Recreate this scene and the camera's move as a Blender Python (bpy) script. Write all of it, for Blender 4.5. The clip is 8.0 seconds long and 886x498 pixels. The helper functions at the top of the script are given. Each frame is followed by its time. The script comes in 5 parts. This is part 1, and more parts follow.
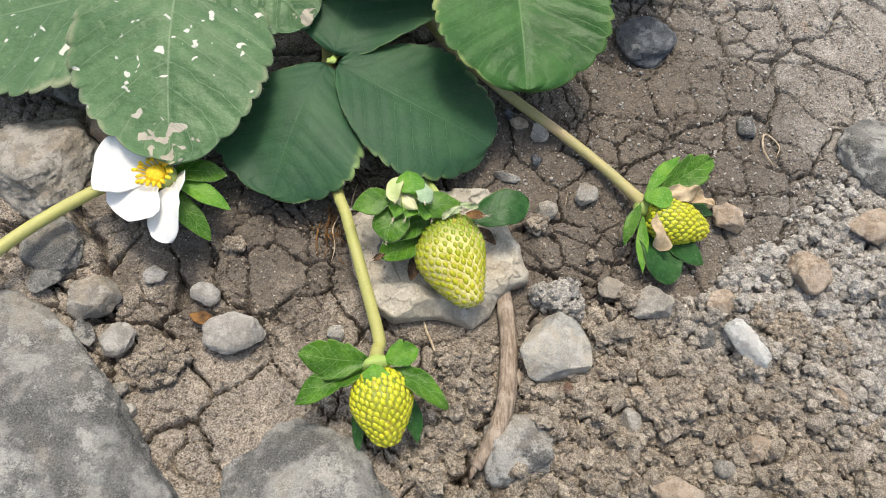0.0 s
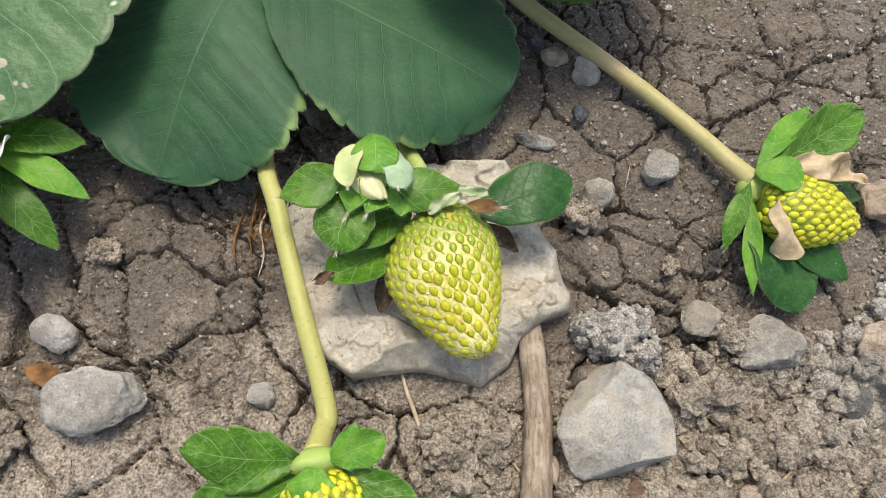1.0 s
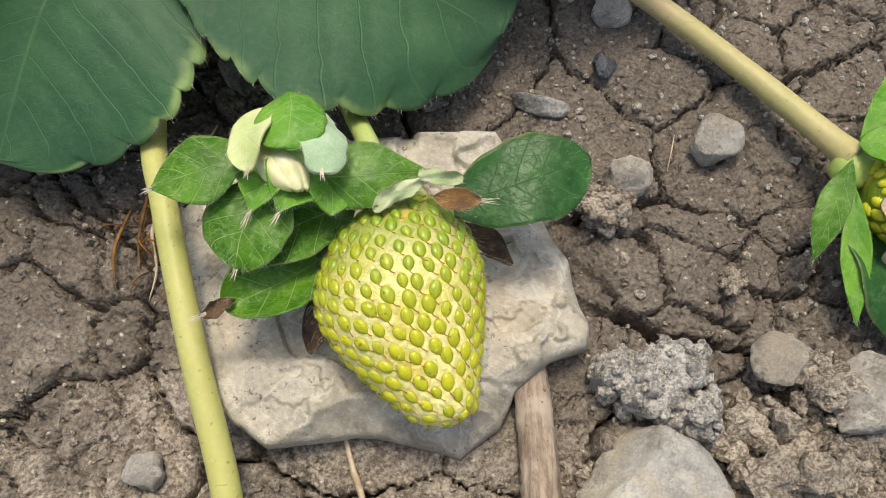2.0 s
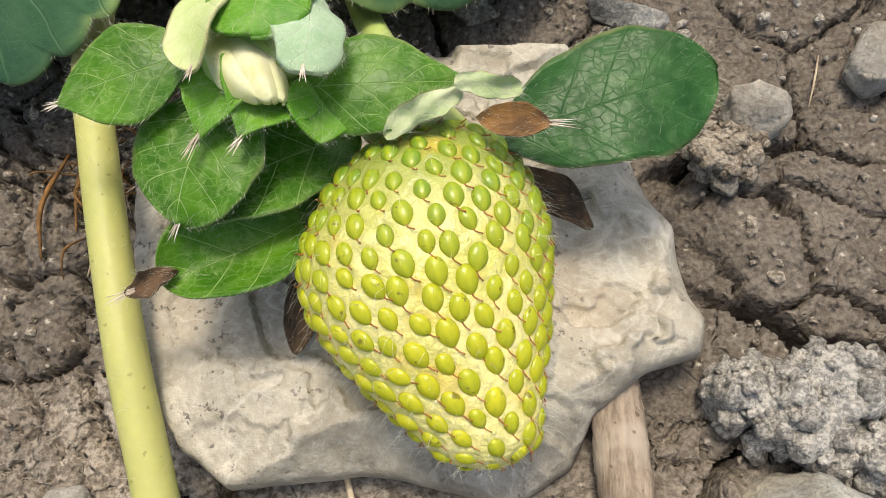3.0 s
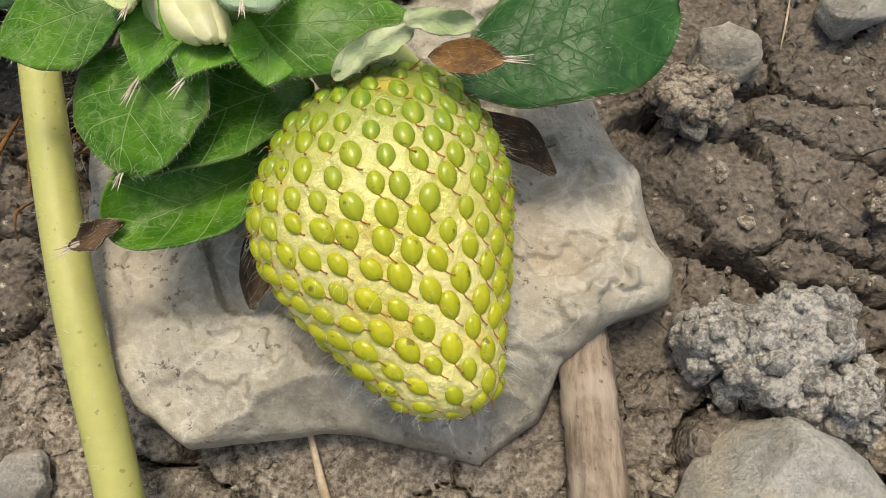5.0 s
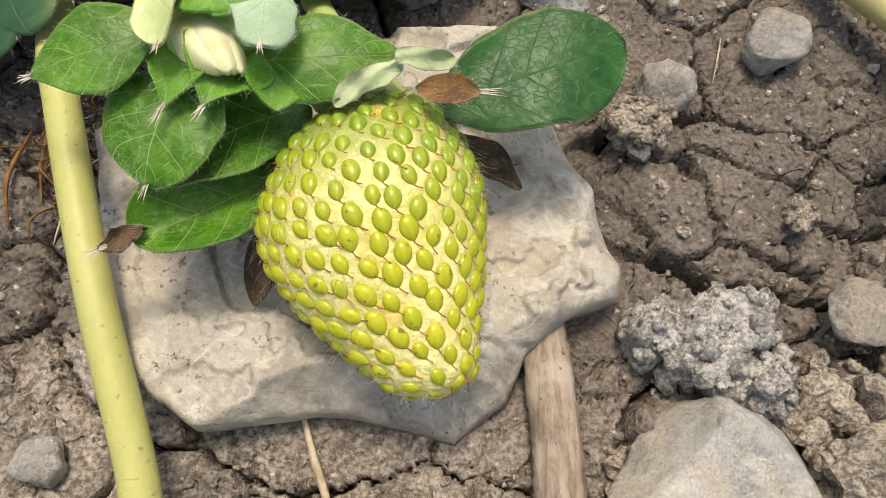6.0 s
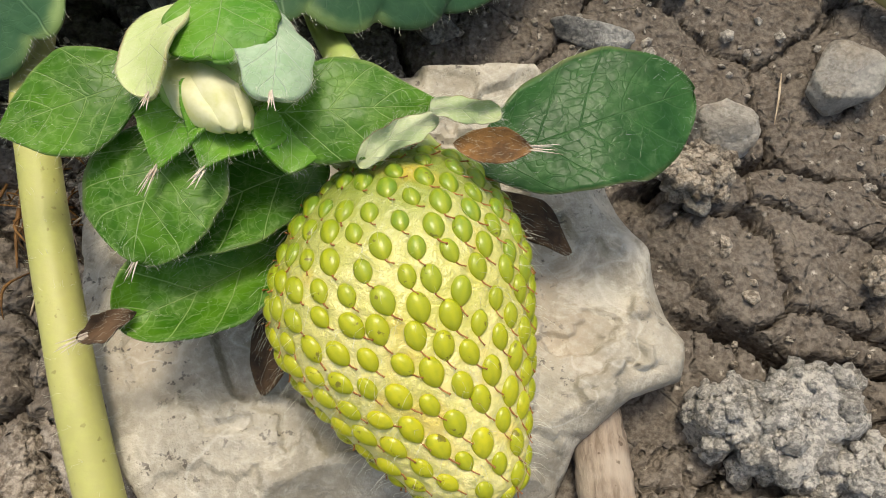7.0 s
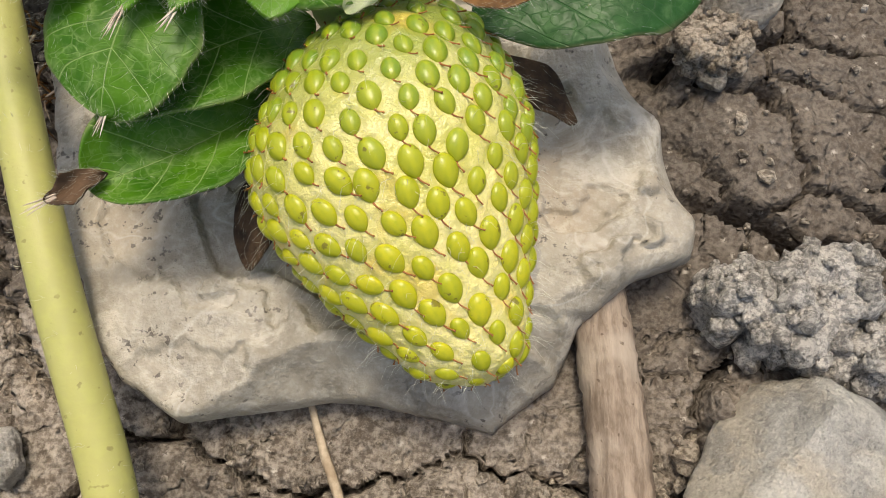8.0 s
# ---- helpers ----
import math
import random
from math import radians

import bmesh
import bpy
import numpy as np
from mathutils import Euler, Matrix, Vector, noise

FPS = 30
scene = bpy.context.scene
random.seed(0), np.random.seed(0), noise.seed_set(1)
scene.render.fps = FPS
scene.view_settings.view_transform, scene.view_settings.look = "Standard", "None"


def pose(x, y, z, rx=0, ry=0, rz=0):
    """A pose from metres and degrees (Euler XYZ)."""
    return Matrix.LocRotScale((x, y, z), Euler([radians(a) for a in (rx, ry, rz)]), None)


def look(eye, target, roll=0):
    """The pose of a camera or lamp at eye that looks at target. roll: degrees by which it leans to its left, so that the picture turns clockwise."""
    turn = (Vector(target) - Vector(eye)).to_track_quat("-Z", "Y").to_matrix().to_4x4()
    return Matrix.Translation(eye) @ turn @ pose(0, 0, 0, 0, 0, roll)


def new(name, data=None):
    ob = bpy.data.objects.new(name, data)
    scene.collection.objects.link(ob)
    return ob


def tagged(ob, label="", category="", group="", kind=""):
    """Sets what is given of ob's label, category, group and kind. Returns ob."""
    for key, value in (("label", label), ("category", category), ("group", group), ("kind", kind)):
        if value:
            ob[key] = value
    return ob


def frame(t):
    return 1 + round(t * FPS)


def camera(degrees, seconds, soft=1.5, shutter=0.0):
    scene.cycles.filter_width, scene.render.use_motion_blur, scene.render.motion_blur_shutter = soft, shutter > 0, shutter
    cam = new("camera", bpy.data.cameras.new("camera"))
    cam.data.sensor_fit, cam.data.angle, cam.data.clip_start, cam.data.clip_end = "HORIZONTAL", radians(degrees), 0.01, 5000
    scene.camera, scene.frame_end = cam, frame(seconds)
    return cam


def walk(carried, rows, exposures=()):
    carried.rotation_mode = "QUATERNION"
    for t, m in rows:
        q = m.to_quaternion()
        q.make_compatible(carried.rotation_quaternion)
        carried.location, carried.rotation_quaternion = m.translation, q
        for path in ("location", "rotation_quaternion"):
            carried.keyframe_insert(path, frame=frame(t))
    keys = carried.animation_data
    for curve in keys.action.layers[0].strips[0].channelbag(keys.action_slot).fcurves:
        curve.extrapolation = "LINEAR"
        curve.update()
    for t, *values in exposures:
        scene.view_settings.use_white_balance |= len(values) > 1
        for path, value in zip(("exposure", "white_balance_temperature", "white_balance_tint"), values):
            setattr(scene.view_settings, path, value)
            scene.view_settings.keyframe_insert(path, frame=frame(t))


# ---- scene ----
import itertools

cam = camera(61.93, 8.0, soft=0.9)
PATH = [
    (0, pose(-0.02147, -0.06377, 0.19748, 23.259, -4.826, -0.000)),
    (0.5, pose(-0.01554, -0.04205, 0.16330, 21.528, -4.399, 0.017)),
    (1, pose(-0.01020, -0.02421, 0.13005, 19.799, -3.202, 0.428)),
    (1.5, pose(-0.00740, -0.01476, 0.10935, 18.851, -2.800, 0.468)),
    (1.7, pose(-0.00421, -0.01124, 0.10371, 18.687, -2.210, 0.311)),
    (2.8, pose(0.00210, -0.00274, 0.07008, 17.638, 1.385, 2.486)),
    (3, pose(-0.00012, -0.00203, 0.06675, 18.378, 1.820, 2.546)),
    (3.5, pose(0.00256, 0.00073, 0.06286, 18.101, 1.725, 2.454)),
    (4, pose(0.00302, 0.00178, 0.06373, 18.599, 2.220, 2.227)),
    (4.5, pose(0.00464, 0.00065, 0.06342, 17.925, 2.257, 1.709)),
    (4.7, pose(0.00424, -0.00145, 0.06256, 16.689, 2.375, 1.583)),
    (5.8, pose(-0.00105, -0.00653, 0.07226, 17.977, -1.342, 0.419)),
    (6, pose(0.00061, -0.00725, 0.07222, 18.030, -1.590, 0.393)),
    (6.3, pose(0.00172, -0.00605, 0.07458, 18.960, -1.110, 0.240)),
    (6.5, pose(-0.00088, -0.00646, 0.07204, 18.692, -1.578, 0.251)),
    (7, pose(-0.00248, 0.00014, 0.06490, 19.156, -1.752, -0.061)),
    (7.5, pose(-0.00152, -0.00143, 0.06785, 15.693, -1.752, 0.209)),
    (8, pose(-0.00193, -0.00344, 0.06011, 14.223, -1.685, 0.093)),
]
walk(cam, PATH, exposures=[(t, e, k, g) for t, e, k, g in
    ((0.0, 0.63, 6950, 5), (1.0, 0.64, 7000, 5), (1.7, 0.57, 7150, 5), (3.0, 0.68, 7250, 5), (3.5, 0.6, 7250, 5), (4.0, 0.5, 7350, 4), (4.5, 0.27, 7500, 2), (5.8, 0.67, 7350, 7), (6.5, 0.63, 7350, 7),
     (7.0, 0.49, 7350, 4), (8.0, 0.46, 7350, 7))])

# ---- light: hazy sun from behind the plant, open sky ----
SUN_EL, SUN_AZ = 71.0, -6.0      # degrees; azimuth from +y towards +x
world = bpy.data.worlds.new("world")
scene.world = world
world.use_nodes = True
wn = world.node_tree.nodes
sky = wn.new("ShaderNodeTexSky")
sky.sky_type = "NISHITA"
sky.sun_disc = False
sky.sun_elevation = radians(SUN_EL)
sky.sun_rotation = radians(SUN_AZ)
sky.dust_density = 4.0
sky.air_density = 1.0
wn["Background"].inputs["Strength"].default_value = 0.15
world.node_tree.links.new(sky.outputs[0], wn["Background"].inputs["Color"])
sun = new("sun", bpy.data.lights.new("sun", "SUN"))
sun.data.energy = 1.55
sun.data.angle = radians(13.0)
sun.data.color = (1.0, 0.95, 0.88)
sd = Vector((math.sin(radians(SUN_AZ)) * math.cos(radians(SUN_EL)),
             math.cos(radians(SUN_AZ)) * math.cos(radians(SUN_EL)), math.sin(radians(SUN_EL))))
sun.matrix_world = look(sd * 2.0, (0, 0, 0))

# ---- materials ----
class Nodes:
    """A small builder for node materials."""

    def __init__(self, name):
        self.mat = bpy.data.materials.new(name)
        self.mat.use_nodes = True
        self.nt = self.mat.node_tree
        self.bsdf = self.nt.nodes["Principled BSDF"]
        self.out = self.nt.nodes["Material Output"]

    def put(self, socket, value):
        if isinstance(value, bpy.types.NodeSocket):
            self.nt.links.new(value, socket)
        else:
            if isinstance(value, tuple) and len(value) == 3 and socket.type == "RGBA":
                value = (*value, 1.0)
            socket.default_value = value

    def node(self, kind, **inputs):
        n = self.nt.nodes.new("ShaderNode" + kind)
        for key, value in inputs.items():
            self.put(n.inputs[key.replace("_", " ")], value)
        return n

    def pos(self):
        return self.node("NewGeometry").outputs["Position"]

    def obj(self):
        return self.node("TexCoord").outputs["Object"]

    def uv(self):
        n = self.node("SeparateXYZ", Vector=self.node("TexCoord").outputs["UV"])
        return n.outputs[0], n.outputs[1]

    def rand(self):
        return self.node("ObjectInfo").outputs["Random"]

    def noise(self, co, size_mm, detail=4.0, rough=0.6, distort=0.0):
        return self.node("TexNoise", Vector=co, Scale=1000.0 / size_mm, Detail=detail, Roughness=rough,
                         Distortion=distort).outputs["Fac"]

    def cells(self, co, size_mm, feature="F1"):
        n = self.nt.nodes.new("ShaderNodeTexVoronoi")
        n.feature = feature
        self.put(n.inputs["Vector"], co)
        n.inputs["Scale"].default_value = 1000.0 / size_mm
        return n.outputs["Distance"]

    def math(self, op, a, b=0.0, c=0.0):
        n = self.nt.nodes.new("ShaderNodeMath")
        n.operation = op
        for s, v in zip(n.inputs, (a, b, c)):
            self.put(s, v)
        return n.outputs[0]

    def span(self, x, lo, hi, a=0.0, b=1.0):
        n = self.nt.nodes.new("ShaderNodeMapRange")
        n.interpolation_type = "SMOOTHSTEP"
        for s, v in zip(n.inputs, (x, lo, hi, a, b)):
            self.put(s, v)
        return n.outputs[0]

    def mix(self, fac, a, b, blend="MIX"):
        n = self.nt.nodes.new("ShaderNodeMix")
        n.data_type = "RGBA"
        n.blend_type = blend
        self.put(n.inputs[0], fac)
        self.put(n.inputs[6], a)
        self.put(n.inputs[7], b)
        return n.outputs[2]

    def bump(self, height, mm, strength=1.0, normal=None):
        n = self.node("Bump", Height=height, Strength=strength)
        n.inputs["Distance"].default_value = mm * 0.001
        if normal is not None:
            self.put(n.inputs["Normal"], normal)
        return n.outputs[0]

    def done(self, color, rough=0.8, normal=None, spec=0.4, **more):
        b = self.bsdf
        self.put(b.inputs["Base Color"], color)
        self.put(b.inputs["Roughness"], rough)
        self.put(b.inputs["Specular IOR Level"], spec)
        if normal is not None:
            self.put(b.inputs["Normal"], normal)
        for key, value in more.items():
            self.put(b.inputs[key.replace("_", " ")], value)
        return self.mat

    def thin(self, color, amount):
        """Lets some light through, as in a leaf or a petal."""
        t = self.node("BsdfTranslucent", Color=color)
        m = self.node("MixShader", Fac=amount)
        self.nt.links.new(self.bsdf.outputs[0], m.inputs[1])
        self.nt.links.new(t.outputs[0], m.inputs[2])
        self.nt.links.new(m.outputs[0], self.out.inputs["Surface"])


def soil_material():
    n = Nodes("dry_soil")
    p = n.pos()
    xyz = n.node("SeparateXYZ", Vector=p)
    big = n.noise(p, 60, 3)
    mid = n.noise(p, 14, 5, 0.65)
    fine = n.noise(p, 2.2, 6, 0.7)
    grit = n.noise(p, 0.5, 3, 0.7)
    mid = n.span(mid, 0.34, 0.66)
    brown = n.mix(mid, (0.185, 0.145, 0.108), (0.36, 0.29, 0.22))
    grey = n.mix(mid, (0.14, 0.127, 0.114), (0.29, 0.268, 0.245))
    # the ground turns greyer and dustier to the north-east
    east = n.math("ADD", n.math("MULTIPLY_ADD", xyz.outputs[0], 16.0, n.math("MULTIPLY_ADD", xyz.outputs[1], 3.0, -1.3)), n.math("MULTIPLY_ADD", big, 2.6, -1.3))
    away = n.node("VectorMath", Vector=p)
    away.operation = "LENGTH"
    near = n.span(n.math("MULTIPLY_ADD", big, 0.2, away.outputs["Value"]), 0.26, 0.5, 1.0, 0.0)
    col = n.mix(n.math("MULTIPLY_ADD", n.math("SUBTRACT", n.span(east, -0.35, 0.55), 0.4), near, 0.4), brown, grey)
    dust = n.math("MULTIPLY", n.span(n.noise(p, 24, 6, 0.75), 0.46, 0.57), n.math("MULTIPLY_ADD", n.math("SUBTRACT", n.span(east, -0.6, 0.6, 0.12, 1.0), 0.35), near, 0.35))
    col = n.mix(n.math("MULTIPLY", dust, 0.62), col, (0.62, 0.595, 0.56))
    col = n.mix(n.span(n.noise(p, 5, 5, 0.7, 0.8), 0.42, 0.6, 0.42, 0.0), col, (0.10, 0.082, 0.066))
    col = n.mix(n.span(n.noise(p, 3.4, 5, 0.7, 0.6), 0.54, 0.66, 0.0, 0.4), col, (0.46, 0.41, 0.35))
    rust = n.span(n.noise(p, 17, 3, 0.6, 0.6), 0.62, 0.72, 0.0, 0.55)
    col = n.mix(rust, col, (0.3, 0.185, 0.11))
    col = n.mix(n.span(n.math("MULTIPLY_ADD", grit, 0.85, n.math("MULTIPLY", fine, 0.35)), 0.45, 0.75), n.mix(0.62, col, (0.06, 0.048, 0.04)), n.mix(0.5, col, (0.54, 0.485, 0.42)))
    # two dark patches: leaf shade and moist soil painted into the colour
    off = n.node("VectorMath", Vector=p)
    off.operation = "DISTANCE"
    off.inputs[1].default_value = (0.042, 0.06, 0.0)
    damp_shade = n.span(n.math("MULTIPLY_ADD", big, 0.05, off.outputs["Value"]), 0.07, 0.125, 0.66, 0.0)
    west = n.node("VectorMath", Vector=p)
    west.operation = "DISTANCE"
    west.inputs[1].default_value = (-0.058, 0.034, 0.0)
    damp_shade = n.math("MAXIMUM", damp_shade, n.span(n.math("MULTIPLY_ADD", mid, 0.03, west.outputs["Value"]), 0.038, 0.074, 0.7, 0.0))
    col = n.mix(damp_shade, col, (0.085, 0.07, 0.058))
    speck = n.span(n.cells(p, 1.7), 0.0, 0.24, 0.8, 0.0)
    col = n.mix(n.math("MULTIPLY", speck, n.span(grit, 0.44, 0.56)), col, (0.6, 0.545, 0.47))
    bent = n.node("VectorMath", Vector=p)
    bent.operation = "ADD"
    swirl = n.node("TexNoise", Vector=p, Scale=260.0, Detail=3.0)
    shift = n.node("VectorMath", Vector=swirl.outputs["Color"])
    shift.operation = "SCALE"
    shift.inputs["Scale"].default_value = 0.0035
    n.put(bent.inputs[1], shift.outputs[0])
    fissure = n.span(n.cells(bent.outputs[0], 5.5, "DISTANCE_TO_EDGE"), 0.0, 0.05)
    fissures = n.bump(n.math("MAXIMUM", fissure, n.span(n.noise(p, 25, 2), 0.5, 0.58)), 0.45, 0.6)
    pores = n.span(n.cells(p, 0.9), 0.1, 0.5)
    nrm = n.bump(n.math("ADD", n.math("MULTIPLY_ADD", grit, 0.5, fine), n.math("MULTIPLY", pores, 0.5)), 0.4, 0.9, n.bump(n.span(n.cells(p, 1.1), 0.0, 0.6, 1.0, 0.0), 0.28, 0.8, fissures))
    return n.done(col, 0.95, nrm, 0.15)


def clod_material(name="soil_crumbs", low=None, high=None):
    n = Nodes(name)
    p = n.pos()
    isl = n.node("NewGeometry").outputs["Random Per Island"]
    xyz = n.node("SeparateXYZ", Vector=p)
    fine = n.noise(p, 1.2, 5, 0.7)
    a = n.mix(isl, (0.20, 0.155, 0.112), (0.58, 0.49, 0.385))
    b = n.mix(isl, (0.36, 0.33, 0.295), (0.78, 0.74, 0.69))
    col = n.mix(n.span(n.math("MULTIPLY_ADD", n.noise(p, 45, 3), 0.09, n.math("MULTIPLY_ADD", xyz.outputs[1], 1.2, xyz.outputs[0])), 0.085, 0.16), a, b)
    if low:
        col = n.mix(isl, low, high)
        col = n.mix(n.span(n.noise(p, 2.2, 4, 0.7), 0.5, 0.64, 0.0, 0.6), col, tuple(min(0.85, c * 1.35) for c in high))
    col = n.mix(n.span(n.math("MULTIPLY_ADD", n.noise(p, 0.4, 3, 0.7), 0.6, n.math("MULTIPLY", fine, 0.4)), 0.42, 0.58), n.mix(0.55, col, (0.05, 0.042, 0.035)), n.mix(0.32, col, (0.66, 0.60, 0.52)))
    return n.done(col, 0.95, n.bump(n.noise(p, 0.35, 4, 0.7), 0.35, 1.0, n.bump(n.noise(p, 1.0, 4, 0.7), 0.9, 1.0)), 0.15)


def rock_material(name, low, high, fleck, size=6.0, stain=None, rough=0.85, relief=0.9):
    n = Nodes(name)
    p = n.pos()
    mid = n.noise(p, size, 6, 0.62)
    fine = n.noise(p, size * 0.12, 5, 0.7)
    blot = n.noise(p, size * 2.6, 4, 0.6, 0.5)
    col = n.mix(n.span(mid, 0.4, 0.6), low, high)
    col = n.mix(n.span(blot, 0.5, 0.62, 0.0, 0.75), col, stain or fleck)
    col = n.mix(n.span(n.noise(p, size * 1.7, 5, 0.7, 0.3), 0.5, 0.57, 0.0, 0.6), col, tuple(c * 0.72 for c in low))
    col = n.mix(n.span(n.noise(p, size * 1.2, 6, 0.72), 0.52, 0.6, 0.0, 0.6), col, fleck)
    col = n.mix(n.span(fine, 0.58, 0.75, 0.0, 0.7), col, fleck)
    col = n.mix(n.span(n.noise(p, size * 0.3, 3), 0.62, 0.72, 0.0, 0.6), col, tuple(c * 0.45 for c in low))
    grit = n.noise(p, 0.45, 4, 0.75)
    pits = n.span(n.cells(p, size * 0.22), 0.05, 0.35)
    col = n.mix(n.span(grit, 0.36, 0.66), n.mix(0.2, col, tuple(c * 0.35 for c in low)), n.mix(0.22, col, fleck))
    nrm = n.bump(n.math("ADD", grit, n.math("MULTIPLY", pits, 0.4)), 0.45, relief, n.bump(fine, 0.6, relief, n.bump(n.noise(p, size * 0.4, 5, 0.7), 1.1, relief, n.bump(mid, 1.8, relief))))
    return n.done(col, rough, nrm, 0.25)


def flat_stone_material():
    n = Nodes("pale_limestone")
    p = n.pos()
    mid = n.noise(p, 9, 6, 0.6, 0.8)
    fine = n.noise(p, 0.7, 4, 0.7)
    film = n.noise(p, 16, 3, 0.5, 0.4)
    col = n.mix(n.span(mid, 0.32, 0.68), (0.24, 0.212, 0.165), (0.425, 0.385, 0.315))
    col = n.mix(n.span(film, 0.52, 0.68, 0.0, 0.7), col, (0.37, 0.30, 0.22))
    col = n.mix(n.span(n.noise(p, 2.6, 5, 0.7), 0.5, 0.7, 0.0, 0.5), col, (0.27, 0.25, 0.215))
    col = n.mix(n.span(n.noise(p, 5.5, 6, 0.72, 1.2), 0.52, 0.62, 0.0, 0.45), col, (0.58, 0.535, 0.45))
    vein = n.span(n.math("ABSOLUTE", n.math("SUBTRACT", n.noise(p, 12, 3, 0.5, 0.5), 0.5)), 0.0, 0.012, 0.22, 0.0)
    col = n.mix(vein, col, (0.7, 0.68, 0.64))
    dirt = n.math("MULTIPLY", n.span(n.noise(p, 0.8, 3, 0.65), 0.6, 0.64), n.span(n.noise(p, 8, 2), 0.44, 0.58))
    col = n.mix(n.math("MULTIPLY", dirt, 0.85), col, (0.07, 0.055, 0.045))
    col = n.mix(n.span(fine, 0.4, 0.7, 0.0, 0.25), col, (0.65, 0.62, 0.57))
    nrm = n.bump(fine, 0.2, 0.7, n.bump(n.noise(p, 3, 5, 0.65), 0.6, 0.7))
    return n.done(col, 0.5, nrm, 0.45)


def leaf_material(name, dark, light, vein, veins=9.0, spots=False, rim=None, thin=0.25, gloss=0.42, hairs=0.0, net_mm=2.6, lines_share=0.45, puff=0.35, shine=0.3):
    n = Nodes(name)
    p = n.pos()
    u, v = n.uv()
    side = n.math("ABSOLUTE", n.math("MULTIPLY_ADD", v, 2.0, -1.0))
    wob = n.noise(p, 9, 3)
    phase = n.math("ADD", n.math("MULTIPLY", n.math("SUBTRACT", u, n.math("MULTIPLY", side, 0.22)), veins), n.math("MULTIPLY", wob, 0.5))
    dist = n.math("ABSOLUTE", n.math("SUBTRACT", n.math("FRACT", phase), 0.5))
    lateral = n.span(dist, 0.0, 0.035, 1.0, 0.0)
    midrib = n.span(side, 0.0, 0.02, 1.0, 0.0)
    drift = n.node("VectorMath", Vector=n.node("TexNoise", Vector=p, Scale=450.0, Detail=2.0).outputs["Color"])
    drift.operation = "SCALE"
    drift.inputs["Scale"].default_value = net_mm * 0.0007
    q = n.node("VectorMath", Vector=n.node("Mapping", Vector=p, Scale=(0.72, 1.0, 1.0)).outputs[0])
    q.operation = "ADD"
    n.put(q.inputs[1], drift.outputs[0])
    wide = n.span(n.cells(q.outputs[0], net_mm, "DISTANCE_TO_EDGE"), 0.0, 0.05, 0.34, 0.0)
    small = n.span(n.cells(q.outputs[0], net_mm * 0.42, "DISTANCE_TO_EDGE"), 0.0, 0.05, 0.55, 0.0)
    net = n.math("MULTIPLY", n.math("MAXIMUM", wide, small), n.span(n.noise(p, 4, 3), 0.3, 0.6, 0.45, 1.0))
    fine = n.noise(p, 0.6, 3)
    col = n.mix(n.span(n.noise(p, 13 if net_mm > 2.3 else 4.5, 4, 0.6), 0.34, 0.66), dark, light)
    col = n.mix(n.span(n.noise(p, 3, 4), 0.35, 0.7, 0.0, 0.5), col, dark)
    col = n.mix(n.span(n.noise(p, 0.9, 4, 0.7), 0.45, 0.75, 0.0, 0.35), col, vein)
    lines = n.math("MAXIMUM", n.math("MAXIMUM", n.math("MULTIPLY", lateral, 0.85), midrib), n.math("MULTIPLY", net, 0.6))
    col = n.mix(n.math("MULTIPLY", lines, lines_share), col, vein)
    if rim:
        edge = n.math("MULTIPLY", n.span(n.math("MULTIPLY_ADD", n.noise(p, 6, 3), 0.22, side), 1.03, 1.11), n.span(n.noise(p, 15, 3), 0.42, 0.62, 0.1, 0.95))
        col = n.mix(edge, col, rim)
    rough = gloss
    if spots:
        tip = n.math("MULTIPLY", n.span(u, 0.72, 0.97, 0.0, 0.2), n.span(side, 0.2, 0.9, 1.0, 0.2))
        holes = n.math("ADD", n.noise(p, 4.6, 2, 0.5, 0.4), tip)
        dead = n.span(holes, 0.67, 0.70)
        brown = n.mix(n.span(u, 0.6, 0.9), (0.74, 0.73, 0.66), n.mix(n.noise(p, 2, 3), (0.62, 0.56, 0.47), (0.42, 0.37, 0.29)))
        col = n.mix(dead, col, brown)
        rough = n.math("MULTIPLY_ADD", dead, 0.3, gloss)
    hgt = n.math("SUBTRACT", n.math("MULTIPLY", fine, 0.25), lines)
    pillow = n.span(n.cells(n.node("Mapping", Vector=p, Scale=(0.8, 1.0, 1.0)).outputs[0], net_mm * 1.6), 0.0, 0.75, 1.0, 0.0)
    nrm = n.bump(hgt, 0.09, 0.7, n.bump(n.math("MULTIPLY_ADD", pillow, 0.35, n.math("MULTIPLY", n.noise(p, 4, 3), 1.4)), 0.5, puff))
    n.done(col, rough, nrm, shine, Sheen_Weight=hairs, Sheen_Roughness=0.5)
    n.thin(n.mix(0.6, col, (0.25, 0.42, 0.03)), thin)
    return n.mat


def stem_material(name, young, old, red):
    n = Nodes(name)
    p = n.pos()
    fine = n.noise(p, 1.0, 4)
    col = n.mix(n.noise(p, 16, 3), young, old)
    col = n.mix(n.span(n.noise(p, 24, 2), 0.5, 0.72, 0.0, 0.6), col, red)
    col = n.mix(n.span(n.noise(p, 0.8, 2), 0.66, 0.72, 0.0, 0.55), col, (0.16, 0.12, 0.04))
    col = n.mix(n.span(fine, 0.4, 0.7, 0.0, 0.25), col, tuple(min(1, c * 1.5) for c in young))
    return n.done(col, 0.5, n.bump(fine, 0.12, 0.5), 0.4, Subsurface_Weight=0.15,
                  Subsurface_Radius=(0.002, 0.002, 0.0006))


